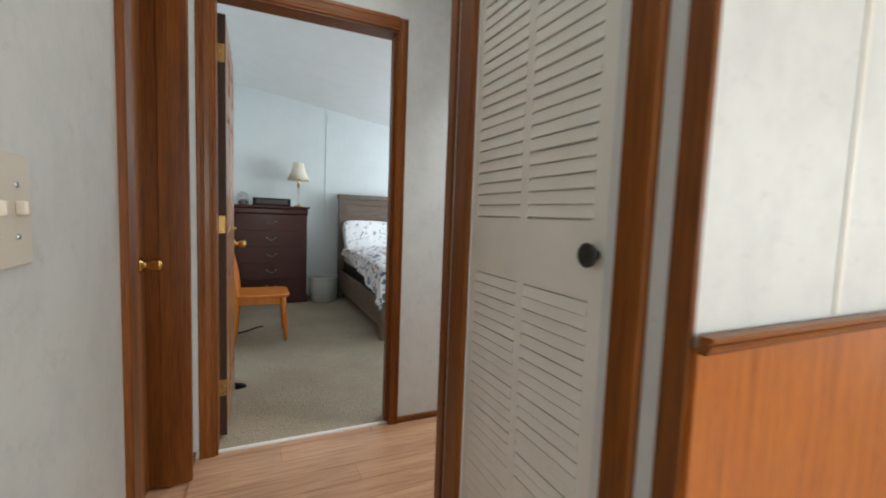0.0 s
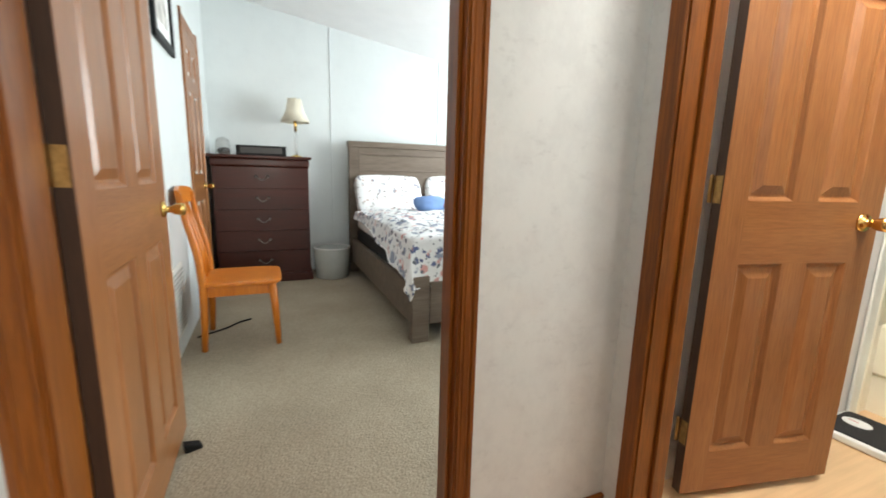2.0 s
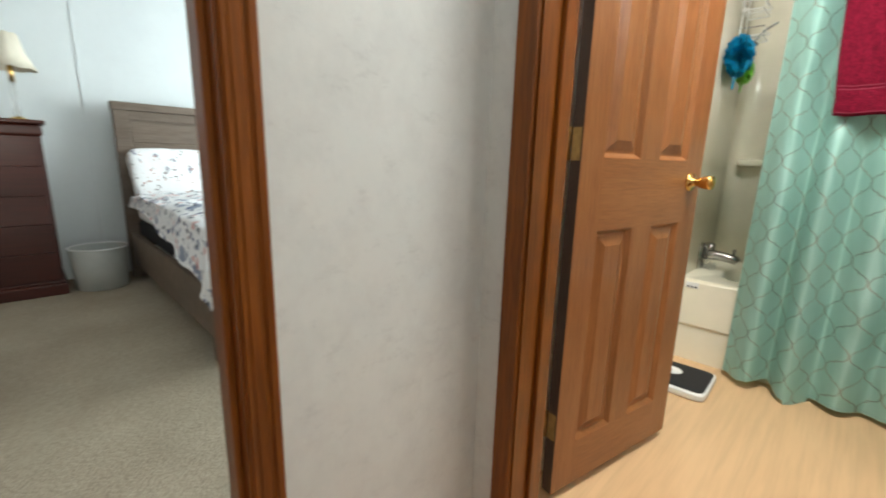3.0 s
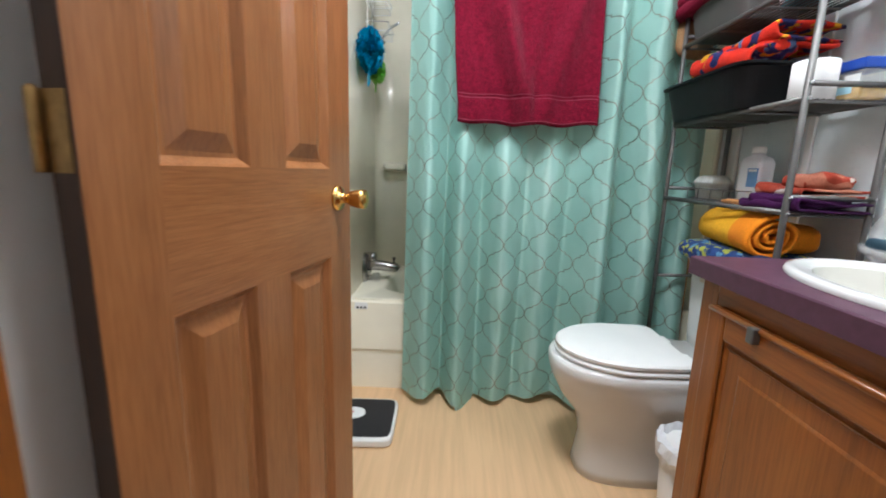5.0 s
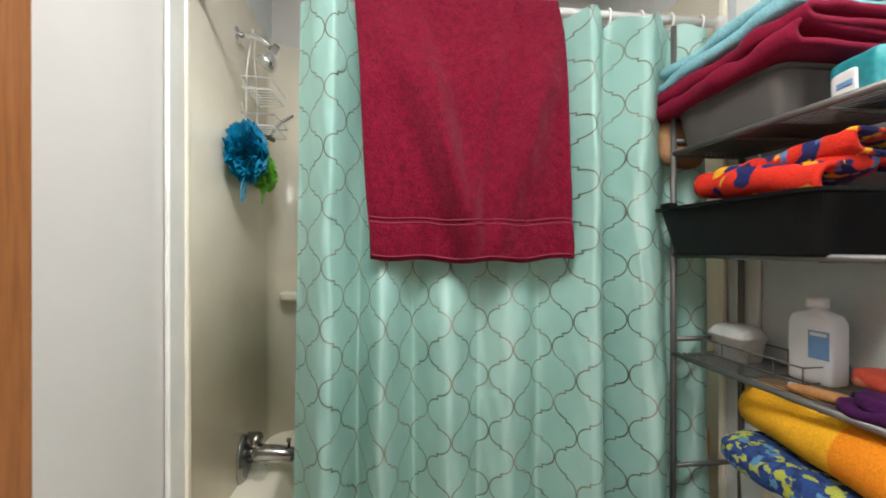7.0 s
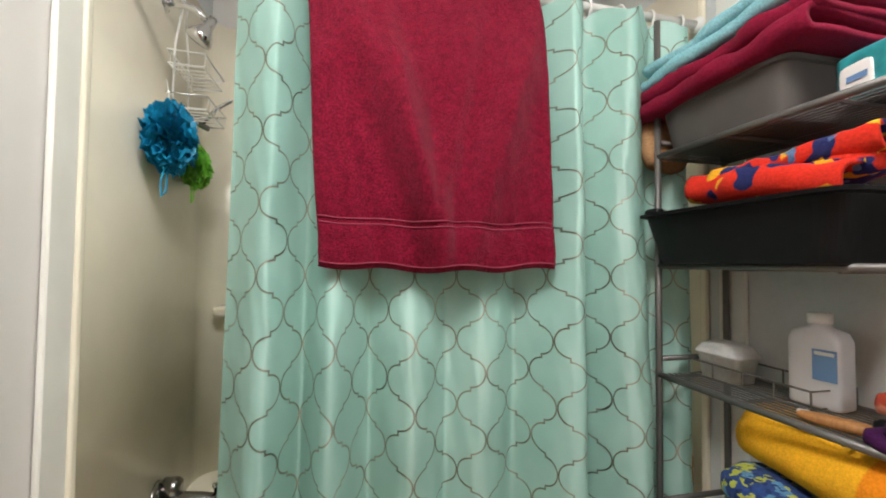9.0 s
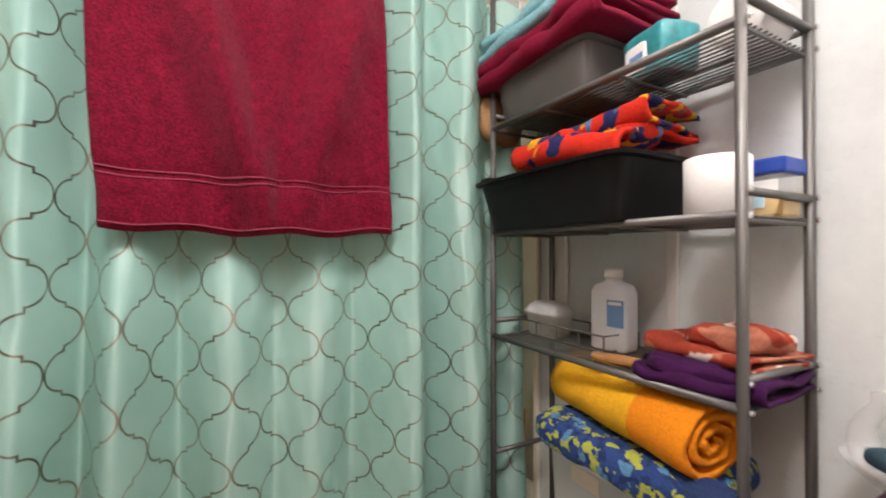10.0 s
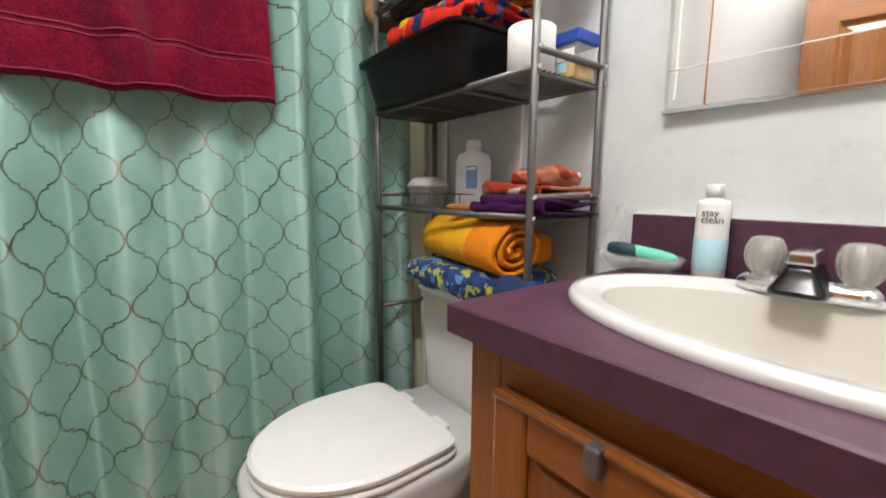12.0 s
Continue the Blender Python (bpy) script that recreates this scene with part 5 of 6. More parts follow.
# ---- on the counter ----
bo = thing("soap_bottle", pose(4.808, 2.811, 0.846), "white and pale blue bottle lettered stay clean", "bottle")
part("bottle", lathe([(0.0235, 0), (0.0255, 0.003), (0.0255, 0.130), (0.023, 0.137), (0.0125, 0.140), (0.0125, 0.145)], 32), WHITE_PLASTIC, bo, "", True)
part("blue_band", lathe([(0.0257, 0.017), (0.0261, 0.018), (0.0261, 0.072), (0.0257, 0.073)], 32), PALE_BLUE, bo, "pale blue band", True)
part("cap", lathe([(0.0135, 0.143), (0.0135, 0.163), (0.0118, 0.165)], 24), WHITE_PLASTIC, bo, "", True)
for k, word in enumerate(("stay", "clean")):
    cu = bpy.data.curves.new("lettering", "FONT")
    cu.body, cu.size, cu.extrude, cu.align_x = word, 0.0160, 0.0003, "LEFT"
    cu.materials.append(BLACK_TEXT)
    tx = new("lettering", cu)
    tx.parent = bo
    tx.matrix_basis = pose(0, 0, 0, 0, 0, 200) @ pose(-0.017, -0.0258, 0.112 - 0.012 * k, 90, 0, 0)
di = thing("soap_dish", pose(4.917, 2.846, 0.846, 0, 0, -12), "clear glass swan soap dish", "soap dish")
part("bowl", lathe([(0.03, 0.0), (0.05, 0.003), (0.072, 0.02), (0.078, 0.032), (0.075, 0.034), (0.066, 0.02), (0.045, 0.008), (0.012, 0.006)], 32, Matrix.Diagonal((1.15, 0.68, 1.05, 1))), SWAN_GLASS, di, "", True)
part("swan_neck", tube([(0.050, 0, 0.018), (0.064, 0, 0.045), (0.066, 0, 0.07), (0.056, 0, 0.09), (0.046, 0, 0.106), (0.044, 0, 0.118), (0.034, 0, 0.122), (0.022, 0, 0.112)], [0.022, 0.020, 0.015, 0.012, 0.011, 0.012, 0.010, 0.004], 12), SWAN_GLASS, di, "", True)
sb = thing("scrub_sponge", pose(4.905, 2.853, 0.869, 8, -4, -14), "mint green sponge with a dark scrubbing side in the dish", "sponge")
part("sponge_body", soft_box(0.115, 0.050, 0.023, 0.001, 2, 6, 3), plain("mint_sponge", (0.18, 0.62, 0.46), 0.9, grain=0.6, grain_scale=160), sb, "", True).location = (-0.008, 0.0, 0.004)
part("scour_side", soft_box(0.070, 0.052, 0.028, 0.001, 4, 6, 3), plain("dark_scourer", (0.018, 0.05, 0.075), 0.7, grain=0.6, grain_scale=160), sb, "", True).location = (0.030, 0.013, -0.001)

# ---- mirror ----
mi = thing("wall_mirror", pose(4.30, BY0 + 0.001, 0, 0, 0, 1.1) @ pose(-4.30, 0, 0), "frameless wall mirror above the purple backsplash", "mirror")
MX0, MX1, MZ0, MZ1 = 4.30, 4.923, 1.150, 1.96
bm = bmesh.new()
b0 = 0.072
lo = [(MX0, 0.0, MZ0), (MX1, 0.0, MZ0), (MX1, 0.0, MZ1), (MX0, 0.0, MZ1)]
ed = [(MX0, 0.004, MZ0), (MX1, 0.004, MZ0), (MX1, 0.004, MZ1), (MX0, 0.004, MZ1)]
inn = [(MX0 + b0, 0.0056, MZ0 + b0), (MX1 - b0, 0.0056, MZ0 + b0), (MX1 - b0, 0.0056, MZ1 - b0), (MX0 + b0, 0.0056, MZ1 - b0)]
rr = [[bm.verts.new(p) for p in q] for q in (lo, ed, inn)]
for a, b in zip(rr, rr[1:]):
    for i in range(4):
        bm.faces.new((a[i], a[(i + 1) % 4], b[(i + 1) % 4], b[i]))
bm.faces.new(rr[-1])
bmesh.ops.recalc_face_normals(bm, faces=bm.faces)
part("glass", bm, MIRROR, mi)
bm = bmesh.new()
rr = [[bm.verts.new((x, y, z)) for z in (MZ0, MZ1)] for x, y in ((MX0, -0.0005), (MX1 - 0.002, -0.0005), (MX1 - 0.002, -0.0115), (MX0, -0.001))]
for k in range(4):
    bm.faces.new((rr[k][0], rr[(k + 1) % 4][0], rr[(k + 1) % 4][1], rr[k][1]))
bm.faces.new([c[0] for c in rr])
bm.faces.new([c[1] for c in rr])
bmesh.ops.recalc_face_normals(bm, faces=bm.faces)
part("backing", bm, WHITE_PLASTIC, mi)
part("bottom_channel", box(MX0, MX1 + 0.001, 0.0, 0.008, MZ0 - 0.006, MZ0 + 0.002, 0.001), CHROME, mi, "thin bright mirror channel")
# Brown and white colours stand in for what the cut bevels reflect.
for p, q in (((MX0 + b0, MZ0 + b0), (MX1 - 0.004, MZ0 + b0)), ((MX1 - b0, MZ0 + 0.003), (MX1 - b0, MZ1))):
    part("cut_line", tube([(p[0], 0.0056, p[1]), (q[0], 0.0056, q[1])], 0.0013, 6), WHITE_PLASTIC if p[1] == q[1] else BAMBOO, mi)

# ---- shelf over the toilet ----
EX0, EX1, EY0, EY1 = 5.055, 5.662, 2.790, 3.0
et = thing("bathroom_shelf", Matrix(), "pewter-grey steel wire shelf unit over the toilet", "shelf")
for x in (EX0, EX1):
    for y in (EY0, EY1):
        p = part("post", tube([(x, y, 0.0), (x, y, 1.86)], 0.0080, 12), STEEL, et, "", True)
        for z in (0.945, 0.985, 1.222, 1.258, 1.503, 1.54):
            if x == EX0:
                part("bolt", lathe([(0.0055, 0), (0.005, 0.003), (0.002, 0.0045)], 10, Matrix.Translation((x - 0.010, y, z)) @ Matrix.Rotation(radians(-90), 4, "Y")), CHROME, p)
for z in (0.945, 1.222, 1.503):
    s = part("shelf_rack", tube([(EX0, EY1, z), (EX1, EY1, z)], 0.0075, 10), STEEL, et, "", True)
    part("shelf_bar", tube([(EX0, EY0, z), (EX1, EY0, z)], 0.0065, 8), STEEL, s, "", True)
    for x in (EX0 + 0.004, 5.26, 5.46, EX1 - 0.004):
        part("cross_bar", tube([(x, EY0, z - 0.006), (x, EY1, z - 0.006)], 0.004, 6), STEEL, s)
    for k in range(13):
        y = EY0 + 0.015 + k * (EY1 - EY0 - 0.03) / 12
        part("wire", tube([(EX0, y, z), (EX1, y, z)], 0.0021, 5), STEEL, s)
for z in (0.63, 0.985, 1.258, 1.54):
    for x in (EX0, EX1):
        part("side_rail", tube([(x, EY0, z), (x, EY1, z)], 0.007, 8), STEEL, et, "", True)
part("back_rail", tube([(EX0, EY0, 1.54), (EX1, EY0, 1.54)], 0.006, 8), STEEL, et, "", True)
part("back_rail", tube([(EX0, EY0, 1.80), (EX1, EY0, 1.80)], 0.006, 8), STEEL, et, "", True)

S2, S1, S0 = 0.9475, 1.2245, 1.5055
bt = thing("peroxide_bottle", pose(5.393, 2.852, S2, 0, 0, 6), "translucent white flat bottle with a blue label", "bottle")
part("bottle", stack([(rbox(0.043, 0.026, 0, 6), 0), (rbox(0.046, 0.029, 0, 6), 0.004), (rbox(0.046, 0.029, 0, 6), 0.130), (rbox(0.040, 0.026, 0, 5), 0.146), (oval(0.018, 0.018, 0, 48, 2), 0.156), (oval(0.018, 0.018, 0, 48, 2), 0.164)]), FROST, bt, "", True)
part("cap", lathe([(0.020, 0.163), (0.020, 0.182), (0.018, 0.184)], 28), WHITE_PLASTIC, bt, "", True)
lb = part("label", box(-0.042, -0.002, 0.0285, 0.0302, 0.055, 0.115), LABEL_BLUE, bt, "blue printed label")
part("print_bar", box(-0.038, -0.006, 0.0302, 0.0308, 0.104, 0.111), WHITE_PLASTIC, lb)
tb = thing("plastic_tub", pose(5.585, 2.872, S2), "clear plastic food tub with a domed lid", "container")
part("body", stack([(rbox(0.048, 0.036, 0, 5), 0), (rbox(0.056, 0.042, 0, 5), 0.055), (rbox(0.060, 0.046, 0, 5), 0.058)]), CLOUDY, tb, "", True)
part("lid", stack([(rbox(0.061, 0.047, 0, 5), 0.058), (rbox(0.061, 0.047, 0, 5), 0.064), (rbox(0.050, 0.038, 0, 4), 0.082), (rbox(0.035, 0.026, 0, 3), 0.090)]), CLOUDY, tb, "", True)
wt = thing("wire_tray", pose(0, 0, S2), "grey wire tray round the bottle and tub", "wire tray")
part("top_loop", tube([(5.36, 2.81, 0.04), (5.36, 2.925, 0.04), (5.645, 2.925, 0.04), (5.645, 2.81, 0.04)], 0.0022, 6, True), STEEL, wt)
part("base_loop", tube([(5.365, 2.815, 0.004), (5.365, 2.92, 0.004), (5.64, 2.92, 0.004), (5.64, 2.815, 0.004)], 0.0022, 6, True), STEEL, wt)
for x in (5.36, 5.43, 5.50, 5.575, 5.645):
    for y in (2.81, 2.925):
        part("upright", tube([(x, y, 0.002), (x, y, 0.04)], 0.0018, 5), STEEL, wt)
hb = thing("hair_brush", pose(5.262, 2.945, S2, 0, 0, 18), "black hair brush with an orange wooden handle", "hair brush")
part("handle", soft_box(0.115, 0.032, 0.018, 0.0, 1, 6, 3), BAMBOO, hb, "", True).location = (0.035, 0, 0)
part("brush_head", soft_box(0.06, 0.034, 0.030, 0.003, 1, 6, 3, 60), BLACK_PLASTIC, hb, "", True).location = (-0.035, -0.012, 0)
tu = thing("small_tube", pose(5.335, 2.962, S2 + 0.008, 0, 90, -10), "small white capped tube", "tube")
part("tube_body", lathe([(0.008, -0.025), (0.008, 0.01), (0.006, 0.012), (0.006, 0.022)], 14), WHITE_PLASTIC, tu, "", True)
soft_thing("folded_cloth", pose(5.140, 2.895, S2, 0, 0, 4), "folded plum purple cloth on the wire shelf", "cloth", [("fold", fold_sheet(0.205, 0.20, 0.026, 0.012, 11, 0.006), pose(0, 0, 0), PLUM), ("fold", soft_box(0.19, 0.165, 0.032, 0.010, 12, 16, 4, 15), pose(0.004, 0.012, 0.012, 0, 0, 8), PLUM)])
soft_thing("folded_cloth", pose(5.150, 2.875, S2 + 0.038, 0, 0, -6), "peach and rust cloth with white blocks heaped on the purple one", "cloth", [("fold", fold_sheet(0.19, 0.15, 0.022, 0.016, 21, 0.006), pose(0, 0, 0), PEACH), ("fold", soft_box(0.15, 0.13, 0.040, 0.013, 22, 16, 3, 17), pose(-0.02, -0.008, 0.016, 0, 4, 5), PEACH)])

tr = thing("litter_tray", pose(5.435, 2.925, S1), "black plastic tray with a wide rim", "tray")
bm = stack([(rbox(0.190, 0.105, 0, 9), 0.0), (rbox(0.196, 0.112, 0, 9), 0.004), (rbox(0.220, 0.136, 0, 9), 0.112), (rbox(0.233, 0.148, 0, 9), 0.115), (rbox(0.234, 0.149, 0, 9), 0.122), (rbox(0.218, 0.134, 0, 9), 0.121), (rbox(0.194, 0.11, 0, 9), 0.010)])
part("tray_body", bm, BLACK_PLASTIC, tr, "", False)
part("grip", soft_box(0.05, 0.03, 0.018, 0.0, 1, 5, 3), BLACK_PLASTIC, tr, "", True).location = (0.205, 0.105, 0.122)
soft_thing("beach_towel", pose(5.385, 2.915, S1 + 0.108), "loosely folded red beach towel printed with blue and yellow", "towel", [("fold", fold_sheet(0.31, 0.235, 0.066, 0.012, 31, 0.010, lean=0.10), pose(0.0, 0.0, 0.016), BEACH_RED), ("fold", fold_sheet(0.27, 0.205, 0.048, 0.016, 37, 0.009, lean=-0.08), pose(-0.03, -0.012, 0.062, 0, 0, 7), BEACH_MIX), ("fold", soft_box(0.15, 0.10, 0.05, 0.012, 35, 12, 3, 13), pose(-0.095, 0.035, 0.028, 0, 14, 20), BEACH_MIX)])
ro = thing("paper_roll", pose(5.122, 2.937, S1), "white toilet paper roll standing on end", "paper roll")
bm = stack([(oval(0.044, 0.044, 0, 44, 2), 0.0), (oval(0.048, 0.048, 0, 44, 2), 0.002), (oval(0.048, 0.048, 0, 44, 2), 0.096), (oval(0.046, 0.046, 0, 44, 2), 0.098), (oval(0.021, 0.021, 0, 44, 2), 0.098), (oval(0.020, 0.020, 0, 44, 2), 0.05)])
part("roll", bm, PAPER, ro, "", True)
bx = thing("blue_lid_box", pose(5.095, 2.838, S1), "clear box of yellow sachets with a blue lid", "box")
part("box_body", box(-0.038, 0.038, -0.036, 0.034, 0, 0.072, 0.004, 2), SWAN_GLASS, bx)
part("contents", box(-0.034, 0.034, -0.033, 0.031, 0.003, 0.040, 0.004), plain("yellow_filling", (0.80, 0.50, 0.09), 0.7, vary=0.2, scale=40), bx, "yellow contents")
part("lid", box(-0.041, 0.041, -0.039, 0.037, 0.072, 0.098, 0.004, 2), plain("royal_blue_plastic", (0.012, 0.06, 0.36), 0.35), bx, "royal blue lid")
part("print_patch", box(-0.030, 0.012, 0.0342, 0.0350, 0.040, 0.062), WHITE_PLASTIC, bx)
part("print_patch", box(-0.012, 0.028, 0.0342, 0.0351, 0.018, 0.036), PALE_BLUE, bx)

gb = thing("storage_bin", pose(5.495, 2.905, S0), "dark grey plastic storage bin on the top shelf", "bin")
bin_rim = part("bin_rim", stack([(rbox(0.160, 0.100, 0, 9), 0.099), (rbox(0.166, 0.105, 0, 9), 0.101), (rbox(0.166, 0.105, 0, 9), 0.110), (rbox(0.150, 0.092, 0, 9), 0.110), (rbox(0.148, 0.091, 0, 9), 0.101)]), GREY_PLASTIC, gb)
part("bin_body", stack([(rbox(0.135, 0.078, 0, 9), 0.0), (rbox(0.140, 0.084, 0, 9), 0.004), (rbox(0.158, 0.098, 0, 9), 0.098), (rbox(0.158, 0.098, 0, 9), 0.10), (rbox(0.146, 0.09, 0, 9), 0.099), (rbox(0.130, 0.075, 0, 9), 0.02)]), GREY_PLASTIC, gb)
soft_thing("folded_towel", pose(5.505, 2.915, S0 + 0.104), "maroon towel folded over the storage bin", "towel", [("fold", fold_sheet(0.46, 0.24, 0.045, 0.012, 41, 0.012), pose(0, 0, 0, 0, 3, 0), MAROON), ("fold", fold_sheet(0.43, 0.225, 0.042, 0.013, 42, 0.012), pose(-0.02, 0, 0.040, 0, 4, 2), MAROON)])
soft_thing("folded_towel", pose(5.485, 2.925, S0 + 0.186), "pale aqua towel folded on the maroon one", "towel", [("fold", fold_sheet(0.41, 0.20, 0.036, 0.010, 51, 0.011), pose(0, 0, 0, 0, 4, 0), AQUA_TOWEL), ("fold", fold_sheet(0.38, 0.19, 0.034, 0.010, 52, 0.011), pose(0.0, 0, 0.030, 0, 4, 3), AQUA_TOWEL)])
soft_thing("hanging_cloth", pose(5.690, 2.950, S0 - 0.035), "tan towel end bulging beside the storage bin", "towel", [("fold", soft_box(0.055, 0.135, 0.150, 0.007, 61, 12, 3, 14), pose(0, 0, 0, 0, 6, 0), TAN_TOWEL)])
wp = thing("wipes_pack", pose(5.245, 2.90, S0, 0, 0, -15), "teal and white soft pack of wipes", "wipes")
part("pack", soft_box(0.110, 0.085, 0.088, 0.003, 71, 10, 16, 14), plain("teal_pack", (0.035, 0.29, 0.32), 0.3, vary=0.35, scale=22), wp, "", True)
part("white_face", soft_box(0.06, 0.008, 0.055, 0.001, 72, 6, 6), WHITE_PLASTIC, wp, "white printed face", True).location = (0.014, 0.0425, 0.012)
part("print_bar", box(-0.008, 0.028, 0.0455, 0.0475, 0.036, 0.046), LABEL_BLUE, wp)
wr = thing("paper_pack", pose(5.105, 2.868, S0), "white plastic-wrapped paper roll lying down", "paper roll")
bm = lathe([(0.030, -0.05), (0.045, -0.046), (0.047, 0.046), (0.030, 0.05)], 28, Matrix.Translation((0, 0, 0.047)) @ Matrix.Rotation(radians(90), 4, "X"))
part("roll", bm, PAPER, wr, "", True)

# towels on the tank
soft_thing("rolled_towel", pose(5.285, 2.910, 0.872, 0, 0, -12), "rolled yellow and orange striped towel on the tank", "towel", [("roll", spiral_roll(0.375, 0.076, 2.9, 0.012, 7, 0.80), pose(0, 0.025, 0.0, 150, 0, 0), YELLOW), ("tail", soft_box(0.33, 0.15, 0.085, 0.006, 81, 12, 4, 9), pose(0.02, -0.055, -0.055), YELLOW)])
soft_thing("rolled_towel", pose(5.275, 2.917, 0.753), "blue towel with yellow print folded on the tank lid", "towel", [("fold", soft_box(0.385, 0.255, 0.066, 0.009, 91, 16, 4, 12), pose(0.015, 0.01, 0.0), BEACH_BLUE), ("roll", spiral_roll(0.17, 0.043, 2.2, 0.009, 9, 0.9), pose(-0.165, 0.085, 0.036, 150, 0, -4), NAVY)])

# ---- bedroom ----
struct("wall_seam_back", box(3.796, 3.808, 8.052, 8.06, 0, 2.6, 0.001), WALL_BED, "narrow seam strip on the bedroom wall")
struct("wall_seam_back_far", box(5.01, 5.022, 8.052, 8.06, 0, 2.4, 0.001), WALL_BED, "narrow seam strip on the bedroom wall")
dr = thing("chest_of_drawers", pose(2.685, 7.62, 0), "dark cherry chest of five drawers with swan-neck brass pulls", "chest of drawers")
DW, DD, DH = 0.845, 0.42, 1.20
part("carcass", box(0.012, DW - 0.012, 0.012, DD, 0.09, 1.135), CHERRY, dr)
part("plinth", box(-0.008, DW + 0.008, -0.010, DD, 0.0, 0.085, 0.012, 2), CHERRY, dr)
part("plinth_mould", box(-0.002, DW + 0.002, -0.002, DD, 0.085, 0.105, 0.008, 2), CHERRY, dr)
part("top", box(-0.018, DW + 0.018, -0.022, DD, 1.175, 1.20, 0.006, 2), CHERRY, dr)
part("crown_drawer", box(0.0, DW, -0.006, DD, 1.095, 1.175, 0.02, 3), CHERRY, dr)
for k in range(5):
    z0 = 0.118 + k * 0.196
    d = part("drawer", box(0.03, DW - 0.03, -0.004, 0.012, z0, z0 + 0.193, 0.0015), CHERRY, dr)
    zc = z0 + 0.10
    pts = [(DW / 2 - 0.05 + 0.10 * i / 10, -0.026 + 0.003 * math.cos(i), zc + 0.008 * math.cos(2 * math.pi * i / 10) - 0.016 * math.sin(math.pi * i / 10)) for i in range(11)]
    h = part("bail_pull", tube(pts, 0.0038, 8), NICKEL, d, "antique swan-neck bail", True)
    for x in (-0.05, 0.05):
        part("rosette", lathe([(0.012, 0), (0.010, 0.004), (0.005, 0.022)], 14, Matrix.Translation((DW / 2 + x, -0.004, zc + 0.008)) @ Matrix.Rotation(radians(90), 4, "X")), NICKEL, h, "", True)
lp = thing("table_lamp", pose(3.43, 7.85, 1.20), "small table lamp with a glass stem and cream shade", "lamp")
part("base", lathe([(0.055, 0), (0.055, 0.008), (0.03, 0.022), (0.012, 0.03)], 24), BRASS, lp, "", True)
part("stem", lathe([(0.012, 0.03), (0.020, 0.07), (0.012, 0.12), (0.020, 0.18), (0.010, 0.25)], 16), GLASS, lp, "clear glass stem", True)
part("socket", lathe([(0.014, 0.25), (0.014, 0.35), (0.008, 0.36)], 14), BRASS, lp, "", True)
bm = bmesh.new()
rr = [[bm.verts.new((r * math.cos(a) * 1.0, r * math.sin(a), z + 0.004 * math.cos(8 * a))) for a in (2 * math.pi * i / 32 for i in range(32))] for r, z in ((0.135, 0.335), (0.085, 0.44), (0.062, 0.555), (0.059, 0.555), (0.082, 0.44), (0.132, 0.337))]
for a, b in zip(rr, rr[1:] + rr[:1]):
    for i in range(32):
        bm.faces.new((a[i], a[(i + 1) % 32], b[(i + 1) % 32], b[i]))
bmesh.ops.recalc_face_normals(bm, faces=bm.faces)
part("shade", bm, SHADE, lp, "cream bell shade", True)
cb = thing("clock_radio", pose(3.115, 7.76, 1.20), "long black clock radio on the chest", "clock radio")
part("case", box(-0.215, 0.215, -0.06, 0.06, 0, 0.092, 0.006, 2), BLACK_PLASTIC, cb)
part("front_panel", box(-0.18, 0.18, -0.0625, -0.06, 0.022, 0.075), GREY_PLASTIC, cb, "dull grey front")
dm = thing("glass_dome", pose(2.79, 7.78, 1.20), "small glass dome over a dark ornament", "ornament")
part("dome", lathe([(0.062, 0), (0.064, 0.01), (0.064, 0.09), (0.05, 0.135), (0.015, 0.155)], 24), GLASS, dm, "", True)
part("ornament_base", soft_box(0.08, 0.08, 0.06, 0.012, 5, 6, 2.5, 20), BLACK_CLOTH, dm, "", True)
wb = thing("waste_basket", pose(3.735, 7.70, 0.004), "pale metal waste basket between chest and bed", "waste basket")
part("basket_body", lathe([(0.155, 0), (0.16, 0.004), (0.180, 0.305), (0.177, 0.305), (0.157, 0.012)], 36), ZINC, wb, "", True)
part("rim", tube([(0.180 * math.cos(2 * math.pi * i / 32), 0.180 * math.sin(2 * math.pi * i / 32), 0.307) for i in range(32)], 0.005, 8, True), WHITE_PLASTIC, wb, "", True)

bed = thing("bed_frame", Matrix(), "grey-brown wooden bed frame with a panelled headboard", "bed")
hd = part("headboard", box(3.955, 5.66, 7.855, 7.90, 0.25, 1.33), GREY_WOOD, bed)
part("cap", box(3.935, 5.68, 7.825, 7.915, 1.33, 1.39, 0.006, 2), GREY_WOOD, hd)
part("post", box(3.945, 4.045, 7.835, 7.91, 0.0, 1.33, 0.004), GREY_WOOD, hd)
part("post", box(5.57, 5.67, 7.835, 7.91, 0.0, 1.33, 0.004), GREY_WOOD, hd)
part("upper_rail", box(4.045, 5.57, 7.842, 7.856, 1.26, 1.328, 0.003), GREY_WOOD, hd)
for z0, z1 in ((0.78, 0.93), (0.935, 1.085), (1.09, 1.245)):
    part("board", box(4.05, 5.565, 7.848, 7.856, z0, z1, 0.003), GREY_WOOD, hd)
bm = box(3.965, 4.005, 5.83, 7.84, 0.12, 0.37, 0.004)
part("side_rail", bm, GREY_WOOD, bed)
part("side_rail", box(5.60, 5.64, 5.83, 7.84, 0.12, 0.37, 0.004), GREY_WOOD, bed)
part("foot_rail", box(4.08, 5.54, 5.775, 5.83, 0.12, 0.40, 0.004), GREY_WOOD, bed)
